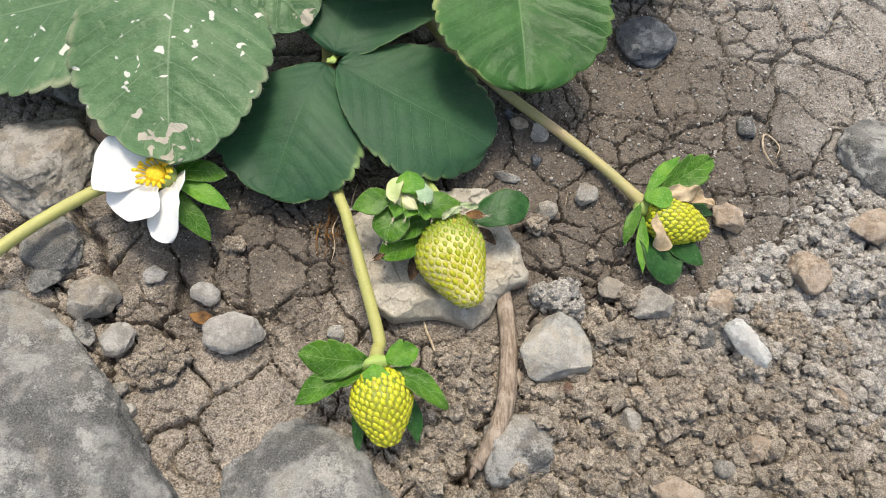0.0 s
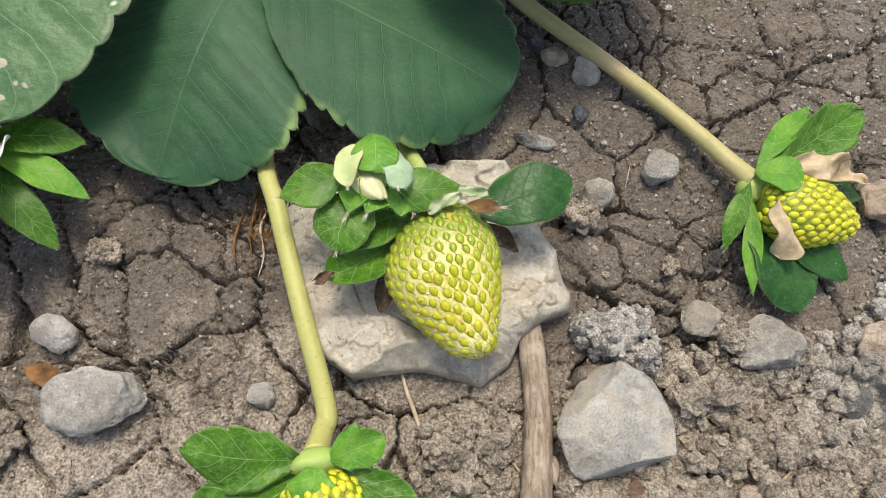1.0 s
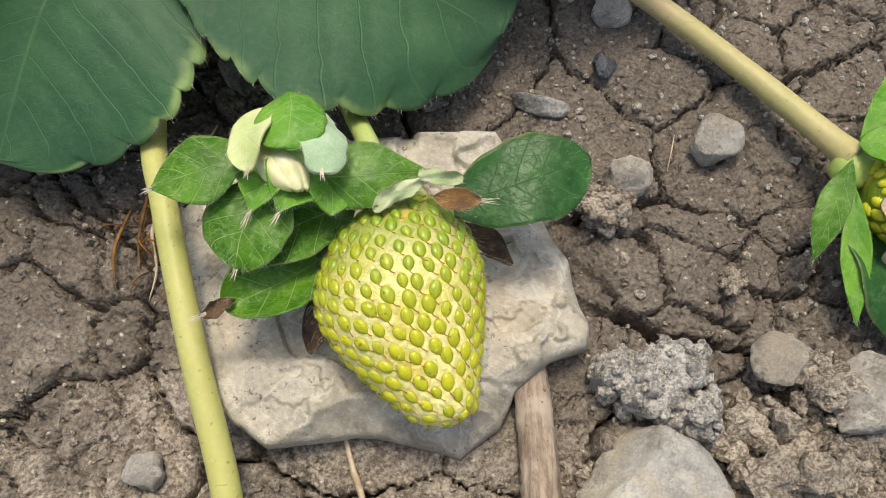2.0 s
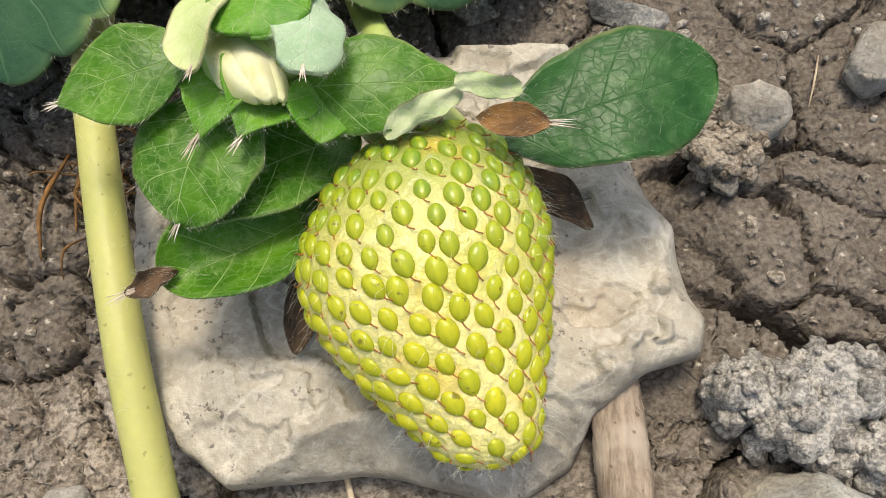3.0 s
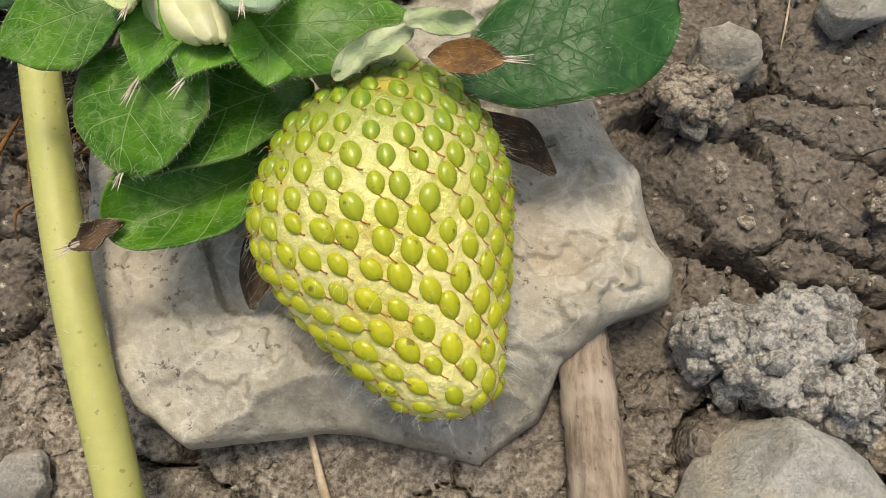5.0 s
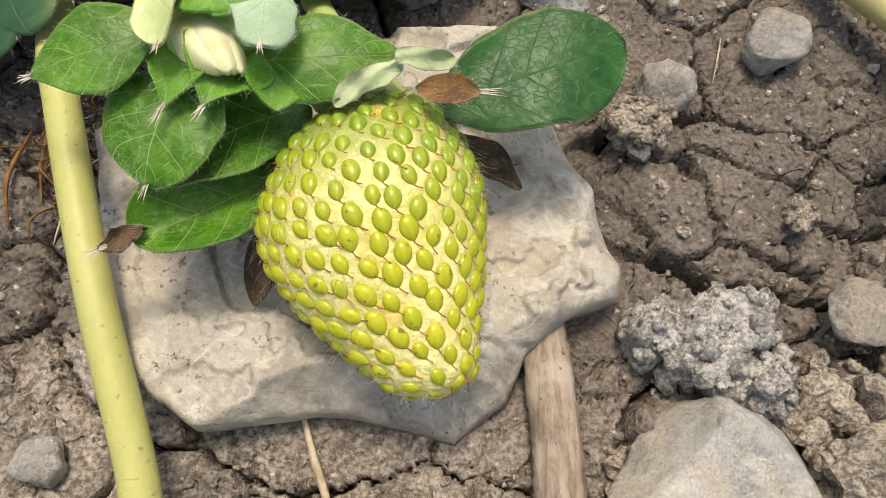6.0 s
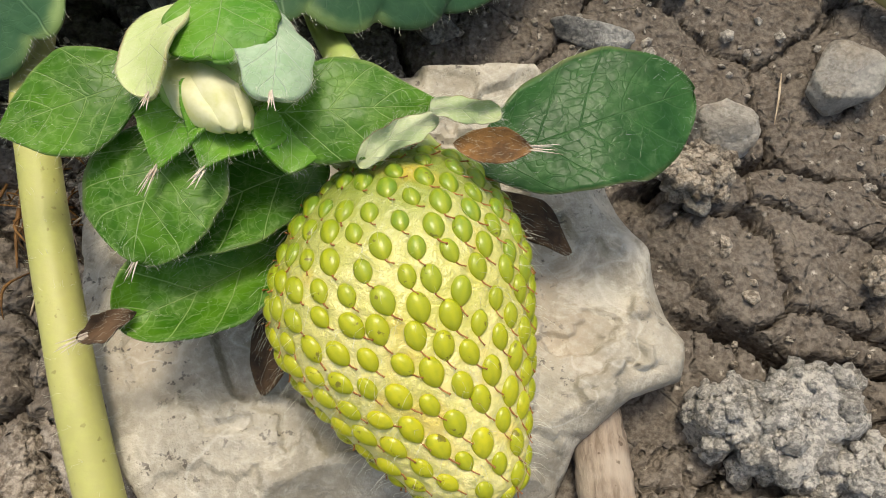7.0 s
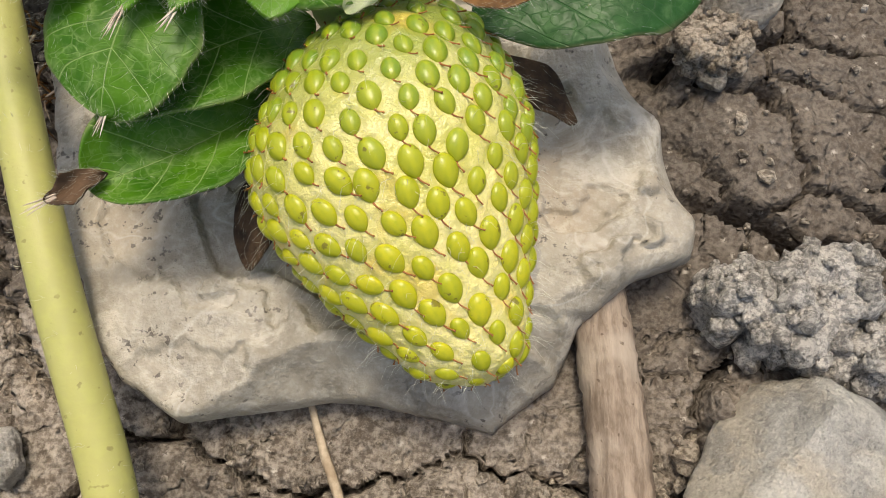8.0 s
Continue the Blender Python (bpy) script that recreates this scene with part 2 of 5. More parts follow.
def flesh_material(name, pale, green, top):
    n = Nodes(name)
    p = n.pos()
    u, v = n.uv()
    fine = n.noise(p, 0.5, 3)
    col = n.mix(n.span(n.noise(p, 7, 3), 0.35, 0.65), pale, green)
    # the green calyx end is darkened in colour for the sepals' shade
    col = n.mix(n.span(n.math("MULTIPLY_ADD", n.noise(p, 4, 3), 0.2, u), 0.12, 0.7, 0.95, 0.0), col, top)
    col = n.mix(n.math("MULTIPLY", n.span(n.noise(p, 0.8, 4, 0.7), 0.5, 0.66), n.span(u, 0.3, 0.6, 0.0, 0.55)), col, tuple(min(1.0, c * 1.12 + 0.04) for c in pale))
    col = n.mix(n.span(n.noise(p, 5, 2), 0.54, 0.68, 0.0, 0.6), col, (0.64, 0.47, 0.09))
    return n.done(col, 0.29, n.bump(n.math("ADD", fine, n.noise(p, 1.1, 4)), 0.26, 0.8), 0.6,
                  Subsurface_Weight=0.3, Subsurface_Radius=(0.003, 0.003, 0.0008))


MM_ = 0.001


def achene_material(name, a, b, c, green=None):
    n = Nodes(name)
    r = n.rand()
    o = n.obj()
    col = n.mix(r, a, b)
    if green:
        # greener towards the calyx, yellower towards the tip
        y = n.node("SeparateXYZ", Vector=n.pos()).outputs[1]
        col = n.mix(n.span(n.math("MULTIPLY_ADD", r, 0.006, y), 0.010, 0.025), col, green)
    col = n.mix(n.span(n.noise(o, 0.7, 2), 0.4, 0.65, 0.0, 0.5), col, c)
    xz = n.node("SeparateXYZ", Vector=o)
    keel = n.span(n.math("ABSOLUTE", xz.outputs[0]), 0.05 * MM_, 0.32 * MM_, 0.16, 0.0)
    col = n.mix(keel, col, tuple(min(1.0, v * 1.3) for v in b))
    dark = n.math("MULTIPLY", n.span(n.noise(n.pos(), 0.8, 3), 0.63, 0.68), 0.7)
    col = n.mix(dark, col, (0.1, 0.06, 0.015))
    return n.done(col, 0.32, n.bump(n.noise(o, 0.4, 2), 0.05, 0.5), 0.5, Subsurface_Weight=0.2,
                  Subsurface_Radius=(0.001, 0.001, 0.0003))


def plain_material(name, a, b, size, rough=0.7, relief=0.15, thin=0.0):
    n = Nodes(name)
    p = n.pos()
    f = n.noise(p, size, 5, 0.65)
    col = n.mix(n.span(f, 0.3, 0.7), a, b)
    n.done(col, rough, n.bump(n.noise(p, size * 0.3, 3), relief, 0.7), 0.3)
    if thin:
        n.thin(col, thin)
    return n.mat


def wood_material():
    n = Nodes("weathered_twig")
    p = n.pos()
    m = n.node("Mapping", Vector=p, Scale=(1.0, 0.16, 1.0))
    grain = n.noise(m.outputs[0], 0.8, 5, 0.65)
    col = n.mix(n.span(grain, 0.3, 0.7), (0.15, 0.11, 0.08), (0.37, 0.295, 0.23))
    col = n.mix(n.span(n.noise(p, 6, 3), 0.5, 0.7, 0.0, 0.6), col, (0.5, 0.42, 0.34))
    col = n.mix(n.span(n.noise(p, 1.0, 2), 0.65, 0.7, 0.0, 0.7), col, (0.09, 0.06, 0.04))
    return n.done(col, 0.85, n.bump(grain, 0.4, 0.8), 0.2)


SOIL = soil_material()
CRUMB = clod_material()
GREY_ROCK = rock_material("grey_rock", (0.10, 0.10, 0.098), (0.38, 0.368, 0.345), (0.62, 0.595, 0.55), 12.0, (0.34, 0.295, 0.235), relief=1.0)
WARM_ROCK = rock_material("warm_rock", (0.319, 0.286, 0.246), (0.532, 0.492, 0.439), (0.692, 0.652, 0.585), 5.0, (0.452, 0.372, 0.279))
PALE_ROCK = rock_material("pale_rock", (0.45, 0.413, 0.369), (0.675, 0.637, 0.587), (0.812, 0.775, 0.725), 4.0, (0.5, 0.45, 0.388))
WHITE_ROCK = rock_material("white_rock", (0.80, 0.77, 0.73), (0.88, 0.86, 0.83), (0.93, 0.92, 0.9), 4.0, (0.86, 0.83, 0.78))
TAN_ROCK = rock_material("tan_rock", (0.442, 0.325, 0.227), (0.65, 0.52, 0.403), (0.754, 0.65, 0.546), 4.0, (0.546, 0.403, 0.286))
RED_ROCK = rock_material("red_rock", (0.22, 0.12, 0.08), (0.36, 0.22, 0.16), (0.42, 0.34, 0.28), 3.0)
DARK_ROCK = rock_material("dark_rock", (0.09, 0.0984, 0.114), (0.192, 0.204, 0.228), (0.408, 0.42, 0.432), 3.5, (0.144, 0.15, 0.162))
CLOD = clod_material("dry_clod", (0.27, 0.213, 0.16), (0.47, 0.39, 0.305))
ASH_CLOD = clod_material("ashy_clod", (0.34, 0.32, 0.295), (0.62, 0.59, 0.55))
FACET_ROCK = rock_material("grey_tan_rock", (0.46, 0.44, 0.40), (0.68, 0.65, 0.60), (0.82, 0.78, 0.70), 5.0, (0.68, 0.59, 0.46), relief=1.0)
FLAT_STONE = flat_stone_material()
# the pale rim colours in the sunlit edge of this shaded leaf
LEAF_DARK = leaf_material("leaf_dark", (0.022, 0.08, 0.036), (0.04, 0.122, 0.048), (0.08, 0.18, 0.075), rim=(0.24, 0.35, 0.12), hairs=0.1, lines_share=0.45, gloss=0.5, puff=0.4)
LEAF_SPOT = leaf_material("leaf_spotted", (0.06, 0.145, 0.052), (0.12, 0.225, 0.095), (0.26, 0.36, 0.21), spots=True, rim=(0.3, 0.34, 0.2), hairs=0.2, lines_share=0.65, puff=1.0)
LEAF_MID = leaf_material("leaf_mid", (0.024, 0.09, 0.018), (0.055, 0.16, 0.034), (0.11, 0.24, 0.07), rim=(0.3, 0.36, 0.12), puff=0.6, lines_share=0.6, thin=0.2)
SEPAL = leaf_material("sepal_green", (0.032, 0.12, 0.006), (0.088, 0.225, 0.013), (0.32, 0.46, 0.16), veins=5.0, rim=(0.2, 0.28, 0.09), gloss=0.34, hairs=0.0, net_mm=2.0, lines_share=0.85, puff=0.4, shine=0.2, thin=0.18)
SEPAL_DARK = leaf_material("sepal_dark", (0.014, 0.07, 0.016), (0.038, 0.13, 0.03), (0.16, 0.29, 0.12), veins=5.0, rim=(0.2, 0.22, 0.1), gloss=0.34, hairs=0.01, net_mm=2.2, lines_share=0.24, puff=0.5, shine=0.2)
SEPAL_LIGHT = leaf_material("sepal_light", (0.07, 0.24, 0.015), (0.17, 0.37, 0.035), (0.36, 0.5, 0.2), veins=4.0, net_mm=1.8, lines_share=0.8, gloss=0.42, thin=0.2, shine=0.2)
SEPAL_PALE = leaf_material("sepal_pale", (0.28, 0.42, 0.24), (0.43, 0.55, 0.37), (0.6, 0.68, 0.54), veins=4.0, net_mm=1.6, lines_share=0.7, gloss=0.5, thin=0.12, hairs=0.3)
SEPAL_CREAM = leaf_material("sepal_cream", (0.44, 0.53, 0.2), (0.62, 0.66, 0.36), (0.68, 0.70, 0.44), veins=4.0, net_mm=1.4, rim=(0.34, 0.2, 0.1), lines_share=0.6, gloss=0.5, thin=0.12)
BRACT = leaf_material("bract_pale", (0.30, 0.40, 0.17), (0.52, 0.56, 0.34), (0.70, 0.68, 0.50), veins=3.0, net_mm=1.2, rim=(0.22, 0.12, 0.06), lines_share=0.6, gloss=0.55, thin=0.1, puff=0.9)
BROWN_LEAF = plain_material("withered_brown", (0.07, 0.036, 0.016), (0.29, 0.145, 0.046), 2.4, 0.75, 0.3, 0.15)
BROWN_DARK = plain_material("withered_dark_brown", (0.035, 0.022, 0.014), (0.13, 0.075, 0.04), 2.0, 0.8, 0.3, 0.1)
STRAW = plain_material("withered_straw", (0.44, 0.32, 0.19), (0.66, 0.53, 0.36), 2.0, 0.8, 0.3, 0.15)
DRY_TIP = plain_material("dry_tip", (0.46, 0.36, 0.28), (0.74, 0.66, 0.57), 1.2, 0.8)
STEM = stem_material("stem_yellow", (0.34, 0.36, 0.10), (0.52, 0.47, 0.19), (0.46, 0.38, 0.17))
STEM_RED = stem_material("stem_reddish", (0.32, 0.32, 0.12), (0.47, 0.36, 0.19), (0.58, 0.38, 0.26))
STEM_GREEN = stem_material("stem_green", (0.26, 0.40, 0.08), (0.38, 0.44, 0.14), (0.4, 0.42, 0.18))
FLESH = flesh_material("flesh_pale", (0.76, 0.68, 0.29), (0.60, 0.56, 0.14), (0.17, 0.24, 0.027))
FLESH_YOUNG = flesh_material("flesh_young", (0.38, 0.375, 0.03), (0.28, 0.31, 0.02), (0.14, 0.22, 0.015))
ACHENE = achene_material("achene", (0.36, 0.375, 0.010), (0.50, 0.465, 0.014), (0.29, 0.335, 0.012), (0.15, 0.255, 0.02))
ACHENE_YOUNG = achene_material("achene_young", (0.47, 0.48, 0.02), (0.60, 0.57, 0.03), (0.41, 0.45, 0.02))
STYLE = plain_material("style", (0.26, 0.085, 0.025), (0.42, 0.18, 0.06), 0.6, 0.6)
PETAL = plain_material("petal", (0.86, 0.86, 0.84), (0.93, 0.93, 0.92), 4.0, 0.55, 0.1, 0.2)
BUD_WHITE = plain_material("bud_white", (0.62, 0.62, 0.22), (0.82, 0.80, 0.58), 4.0, 0.5, 0.1, 0.2)
BUD_YELLOW = plain_material("bud_yellow", (0.46, 0.52, 0.05), (0.72, 0.70, 0.22), 4.0, 0.5, 0.1, 0.3)
POLLEN = plain_material("pollen", (0.80, 0.50, 0.02), (0.90, 0.68, 0.05), 1.0, 0.7)
HAIR = plain_material("hair", (0.62, 0.62, 0.5), (0.75, 0.74, 0.62), 1.0, 0.5, 0.05, 0.2)
WOOD = wood_material()
ROOT = plain_material("dry_root", (0.32, 0.24, 0.16), (0.56, 0.46, 0.34), 1.5, 0.85)

# ---- building tools: all shapes are given in millimetres ----
MM = 0.001
ORIGIN = {}


def thing(name, origin, label, category, group="", kind=""):
    ob = new(name)
    ob.location = Vector(origin) * MM
    ob.empty_display_size = 0.01
    ORIGIN[ob] = np.array(origin, float)
    return tagged(ob, label, category, group, kind)


def mesh(name, verts, faces, material, origin=(0, 0, 0), smooth=True, uv=None, slots=None):
    me = bpy.data.meshes.new(name)
    v = (np.asarray(verts, float) - np.asarray(origin, float)) * MM
    me.from_pydata(v.tolist(), [], faces)
    for m in (material if isinstance(material, (list, tuple)) else [material]):
        me.materials.append(m)
    if slots is not None:
        me.polygons.foreach_set("material_index", slots)
    if smooth:
        me.polygons.foreach_set("use_smooth", [True] * len(me.polygons))
    if uv is not None:
        layer = me.uv_layers.new(name="UVMap")
        idx = np.empty(len(me.loops), dtype=np.int32)
        me.loops.foreach_get("vertex_index", idx)
        layer.data.foreach_set("uv", np.asarray(uv, np.float32)[idx].ravel())
    me.update()
    return me


def part(name, shape, material, parent, label=""):
    """Links verts and faces as one mesh object under a thing or under a part."""
    verts, faces, *uv = shape
    origin = ORIGIN[parent]
    ob = new(name, mesh(name, verts, faces, material, origin, uv=uv[0] if uv else None))
    ob.parent = parent
    ORIGIN[ob] = origin
    return tagged(ob, label)


def single(name, shape, material, origin, label, category, group="", kind=""):
    """A thing of one mesh."""
    verts, faces, *uv = shape
    ob = new(name, mesh(name, verts, faces, material, origin, uv=uv[0] if uv else None))
    ob.location = Vector(origin) * MM
    ORIGIN[ob] = np.array(origin, float)
    return tagged(ob, label, category, group, kind)


def join(shapes):
    verts, faces, base = [], [], 0
    for v, f, *_ in shapes:
        verts.append(np.asarray(v, float))
        faces += [tuple(i + base for i in face) for face in f]
        base += len(v)
    return np.concatenate(verts), faces


# -- numpy noise --
def hash2(i, j, seed):
    h = (np.asarray(i).astype(np.int64) * 374761393 + np.asarray(j).astype(np.int64) * 668265263 + seed * 1442695041) & 0xFFFFFFFF
    h = ((h ^ (h >> 13)) * 1274126177) & 0xFFFFFFFF
    h = ((h ^ (h >> 16)) * 1103515245) & 0xFFFFFFFF
    return ((h ^ (h >> 15)) & 0xFFFFFF) / float(0x1000000)


def vnoise(x, y, seed=0):
    i, j = np.floor(x), np.floor(y)
    fx, fy = x - i, y - j
    fx, fy = fx * fx * (3 - 2 * fx), fy * fy * (3 - 2 * fy)
    a, b = hash2(i, j, seed), hash2(i + 1, j, seed)
    c, d = hash2(i, j + 1, seed), hash2(i + 1, j + 1, seed)
    return (a + (b - a) * fx) * (1 - fy) + (c + (d - c) * fx) * fy - 0.5


def fbm(x, y, size, octaves, seed=0, gain=0.5):
    total, amp = 0.0, 1.0
    for k in range(octaves):
        total = total + amp * vnoise(x / size, y / size, seed + 17 * k)
        size, amp = size / 2.03, amp * gain
    return total


def worley(x, y, size, seed=0, jitter=0.95):
    """First and second distance to scattered cell centres, and a random value for the nearest cell."""
    gx, gy = x / size, y / size
    i, j = np.floor(gx), np.floor(gy)
    f1 = np.full(np.shape(gx), 9.0)
    f2 = np.full(np.shape(gx), 9.0)
    who = np.zeros(np.shape(gx))
    for a, b in itertools.product((-1, 0, 1), repeat=2):
        cx = i + a + 0.5 + jitter * (hash2(i + a, j + b, seed) - 0.5)
        cy = j + b + 0.5 + jitter * (hash2(i + a, j + b, seed + 7) - 0.5)
        d = np.hypot(gx - cx, gy - cy)
        near = d < f1
        f2 = np.where(near, f1, np.minimum(f2, d))
        who = np.where(near, hash2(i + a, j + b, seed + 13), who)
        f1 = np.where(near, d, f1)
    return f1 * size, f2 * size, who


def step(x, lo, hi):
    t = np.clip((x - lo) / (hi - lo), 0, 1)
    return t * t * (3 - 2 * t)


def crumbly(x, y):
    """How far the ground is broken into crumbs: the south-east of the plot."""
    edge = 0.42 * x - 9 - y + 22 * fbm(x, y, 40, 3, 5)
    far = 0.5 * (x - 96) - 0.5 * (y - 30) + 22 * fbm(x, y, 30, 2, 6)
    # trodden flat under the dry stick and round the fruit on the soil
    beside = np.abs(x - np.interp(y, (-43, -33, -25, -8, 9), (2, 7.8, 11, 12.9, 11.8)))
    calm = np.where((y > -47) & (y < 12), step(beside, 2.5, 6.5), 1.0) * step(np.hypot((x - 62) / 18, (y - 24) / 18), 0.8, 1.2)
    return calm * np.clip(step(edge, -6, 6) * step(x + 14 * fbm(x, y, 25, 2, 8), -14, -2) + step(far, 0, 20) * 0.7 * step(80 - y, 0, 30), 0, 1)


def crack(wx, wy, size, seed, gape):
    """How deep a point lies in a net of cracks, and a random value for its plate."""
    d1, d2, who = worley(wx, wy, size, seed)
    return 1 - step(d2 - d1, 0.3 * gape, gape), who, d2 - d1


def ground_height(x, y):
    x, y = np.asarray(x, float), np.asarray(y, float)
    # crooked, torn crack lines
    jx = 0.9 * fbm(x, y, 3.2, 4, 41, 0.65)
    jy = 0.9 * fbm(x, y, 3.2, 4, 42, 0.65)
    wx = x + 7.0 * fbm(x, y, 22, 2, 31) + 1.4 * jx
    wy = y + 7.0 * fbm(x, y, 22, 2, 32) + 1.4 * jy
    cr = crumbly(x, y)
    h = 3.0 * fbm(x, y, 45, 2, 1) + 0.9 * fbm(x, y, 13, 3, 2) + 0.28 * fbm(x, y, 2.4, 4, 3, 0.65) + 0.22 * fbm(x, y, 0.9, 2, 56)
    # drying cracks between plates of crust
    gape = 0.35 + 1.5 * step(vnoise(x / 26, y / 26, 61), -0.2, 0.45) ** 2
    c1, who, rim = crack(wx, wy, 23.0, 51, gape)
    h = h + (who - 0.5) * 1.3 * (1 - c1) + 0.5 * step(rim, 0, 4.0) - 5.2 * c1 * (1 - 0.8 * cr)
    c2, who2, rim2 = crack(wx * 1.02 + 3, wy * 0.97 + 8, 10.5, 52, 0.5)
    some = step(vnoise(x / 19, y / 19, 63), -0.12, 0.1)
    h = h + some * ((who2 - 0.5) * 0.5 + 0.3 * step(rim2, 0, 2.0)) - 3.2 * c2 * some * (1 - 0.8 * cr)
    c3, who3, rim3 = crack(wx + 11, wy + 5, 4.6, 53, 0.3)
    few = step(vnoise(x / 13, y / 13, 64), 0.08, 0.25)
    h = h + few * (who3 - 0.5) * 0.35 - 1.3 * c3 * few * (1 - 0.8 * cr)
    # grit stuck to the crust
    g1, _, gw = worley(x + 0.8 * fbm(x, y, 1.5, 2, 57), y + 0.8 * fbm(x, y, 1.5, 2, 58), 1.5, 55)
    h = h + (0.7 * np.maximum(gw - 0.62, 0) + 0.08) * np.sqrt(np.maximum(0.6 - g1, 0)) * 1.6
    lump = np.zeros(np.shape(x))
    for size, seed in ((8.5, 71), (4.6, 72), (2.5, 73), (1.4, 74)):
        d1, d2, w = worley(x + 0.25 * size * fbm(x, y, size * 0.5, 2, seed), y + 0.25 * size * fbm(x, y, size * 0.5, 2, seed + 3), size, seed)
        hill = size * (0.16 + 0.4 * w) * np.sqrt(np.clip(1 - (1 - np.clip((d2 - d1) / (0.6 * size), 0, 1)) ** 2, 0, 1))
        lump = np.maximum(lump, hill)
    rough = 1 + 0.6 * fbm(x, y, 1.4, 3, 77, 0.7)
    h = h + cr * (lump * 1.6 * rough - 2.4)
    # a shallow bed under the flat stone
    bed = step(1.15 - np.hypot((x + 6) / 27, (y - 17) / 22), 0, 0.2)
    return h * (1 - 0.75 * bed) + 0.6 - 0.2 * bed


# -- shapes --
def curve(points, n):
    """A smooth line through points (Catmull-Rom)."""
    p = np.asarray(points, float)
    p = np.vstack([2 * p[0] - p[1], p, 2 * p[-1] - p[-2]])
    out = []
    for t in np.linspace(0, len(p) - 3 - 1e-6, n):
        k = int(t)
        f = t - k
        a, b, c, d = p[k:k + 4]
        out.append(0.5 * (2 * b + (c - a) * f + (2 * a - 5 * b + 4 * c - d) * f * f + (3 * b - a - 3 * c + d) * f ** 3))
    return np.array(out)


def tube(points, radii, n=40, sides=14, rough=0.0, seed=0, smooth_line=True):
    line = curve(points, n) if smooth_line else np.asarray(points, float)
    n = len(line)
    rad = np.interp(np.linspace(0, 1, n), np.linspace(0, 1, len(radii)), radii)
    tan = np.gradient(line, axis=0)
    tan /= np.linalg.norm(tan, axis=1)[:, None] + 1e-12
    up = np.array([0.31, 0.2, 0.93])
    rnd = np.random.RandomState(seed)
    verts = []
    for k in range(n):
        s = np.cross(tan[k], up)
        s /= np.linalg.norm(s) + 1e-9
        q = np.cross(s, tan[k])
        for m in range(sides):
            a = 2 * math.pi * m / sides
            r = rad[k] * (1 + rough * (rnd.rand() - 0.5))
            verts.append(line[k] + r * (math.cos(a) * s + math.sin(a) * q))
    faces = [(k * sides + m, k * sides + (m + 1) % sides, (k + 1) * sides + (m + 1) % sides, (k + 1) * sides + m)
             for k in range(n - 1) for m in range(sides)]
    faces.append(tuple(range(sides - 1, -1, -1)))
    faces.append(tuple((n - 1) * sides + m for m in range(sides)))
    return np.array(verts), faces


def ico(level):
    bm = bmesh.new()
    bmesh.ops.create_icosphere(bm, subdivisions=level, radius=1.0)
    v = np.array([x.co[:] for x in bm.verts])
    f = [tuple(x.index for x in face.verts) for face in bm.faces]
    bm.free()
    return v, f


ICO = {k: ico(k) for k in (1, 2, 3, 4, 5, 6)}


def turn(rx, ry, rz):
    return np.array(Euler([radians(a) for a in (rx, ry, rz)]).to_matrix())


def rock(center, size, spin=0.0, seed=0, facets=7, level=4, lumpy=0.12, tilt=0.0, soft=1.0, cuts=(0.62, 0.92)):
    """A stone: a ball flattened by facets and roughened. size: whole width, depth and height."""
    rnd = np.random.RandomState(seed)
    v, f = ICO[level]
    v = v.copy()
    for _ in range(facets):
        d = rnd.normal(size=3)
        d /= np.linalg.norm(d)
        cut = rnd.uniform(*cuts)
        over = np.maximum(v @ d - cut, 0)
        v -= np.outer(over * min(1.0, rnd.uniform(0.6, 0.9) * soft), d)
    off = Vector((seed * 3.7, seed * 1.3, 5.1))
    amp = []
    for p in v:
        q = Vector(p)
        amp.append(lumpy * (noise.noise(q * 1.6 + off) + 0.45 * noise.noise(q * 4.1 + off) + 0.25 * noise.noise(q * 9.0 + off)
                            + 0.16 * noise.noise(q * 19.0 + off) + (0.09 * noise.noise(q * 37.0 + off) if level > 4 else 0)))
    v *= (1 + np.array(amp))[:, None]
    half = (v.max(0) - v.min(0)) / 2
    v = (v - (v.max(0) + v.min(0)) / 2) / half
    v = v * np.array(size) / 2
    v = v @ turn(tilt, tilt * 0.6, spin).T
    return v + np.array(center), f


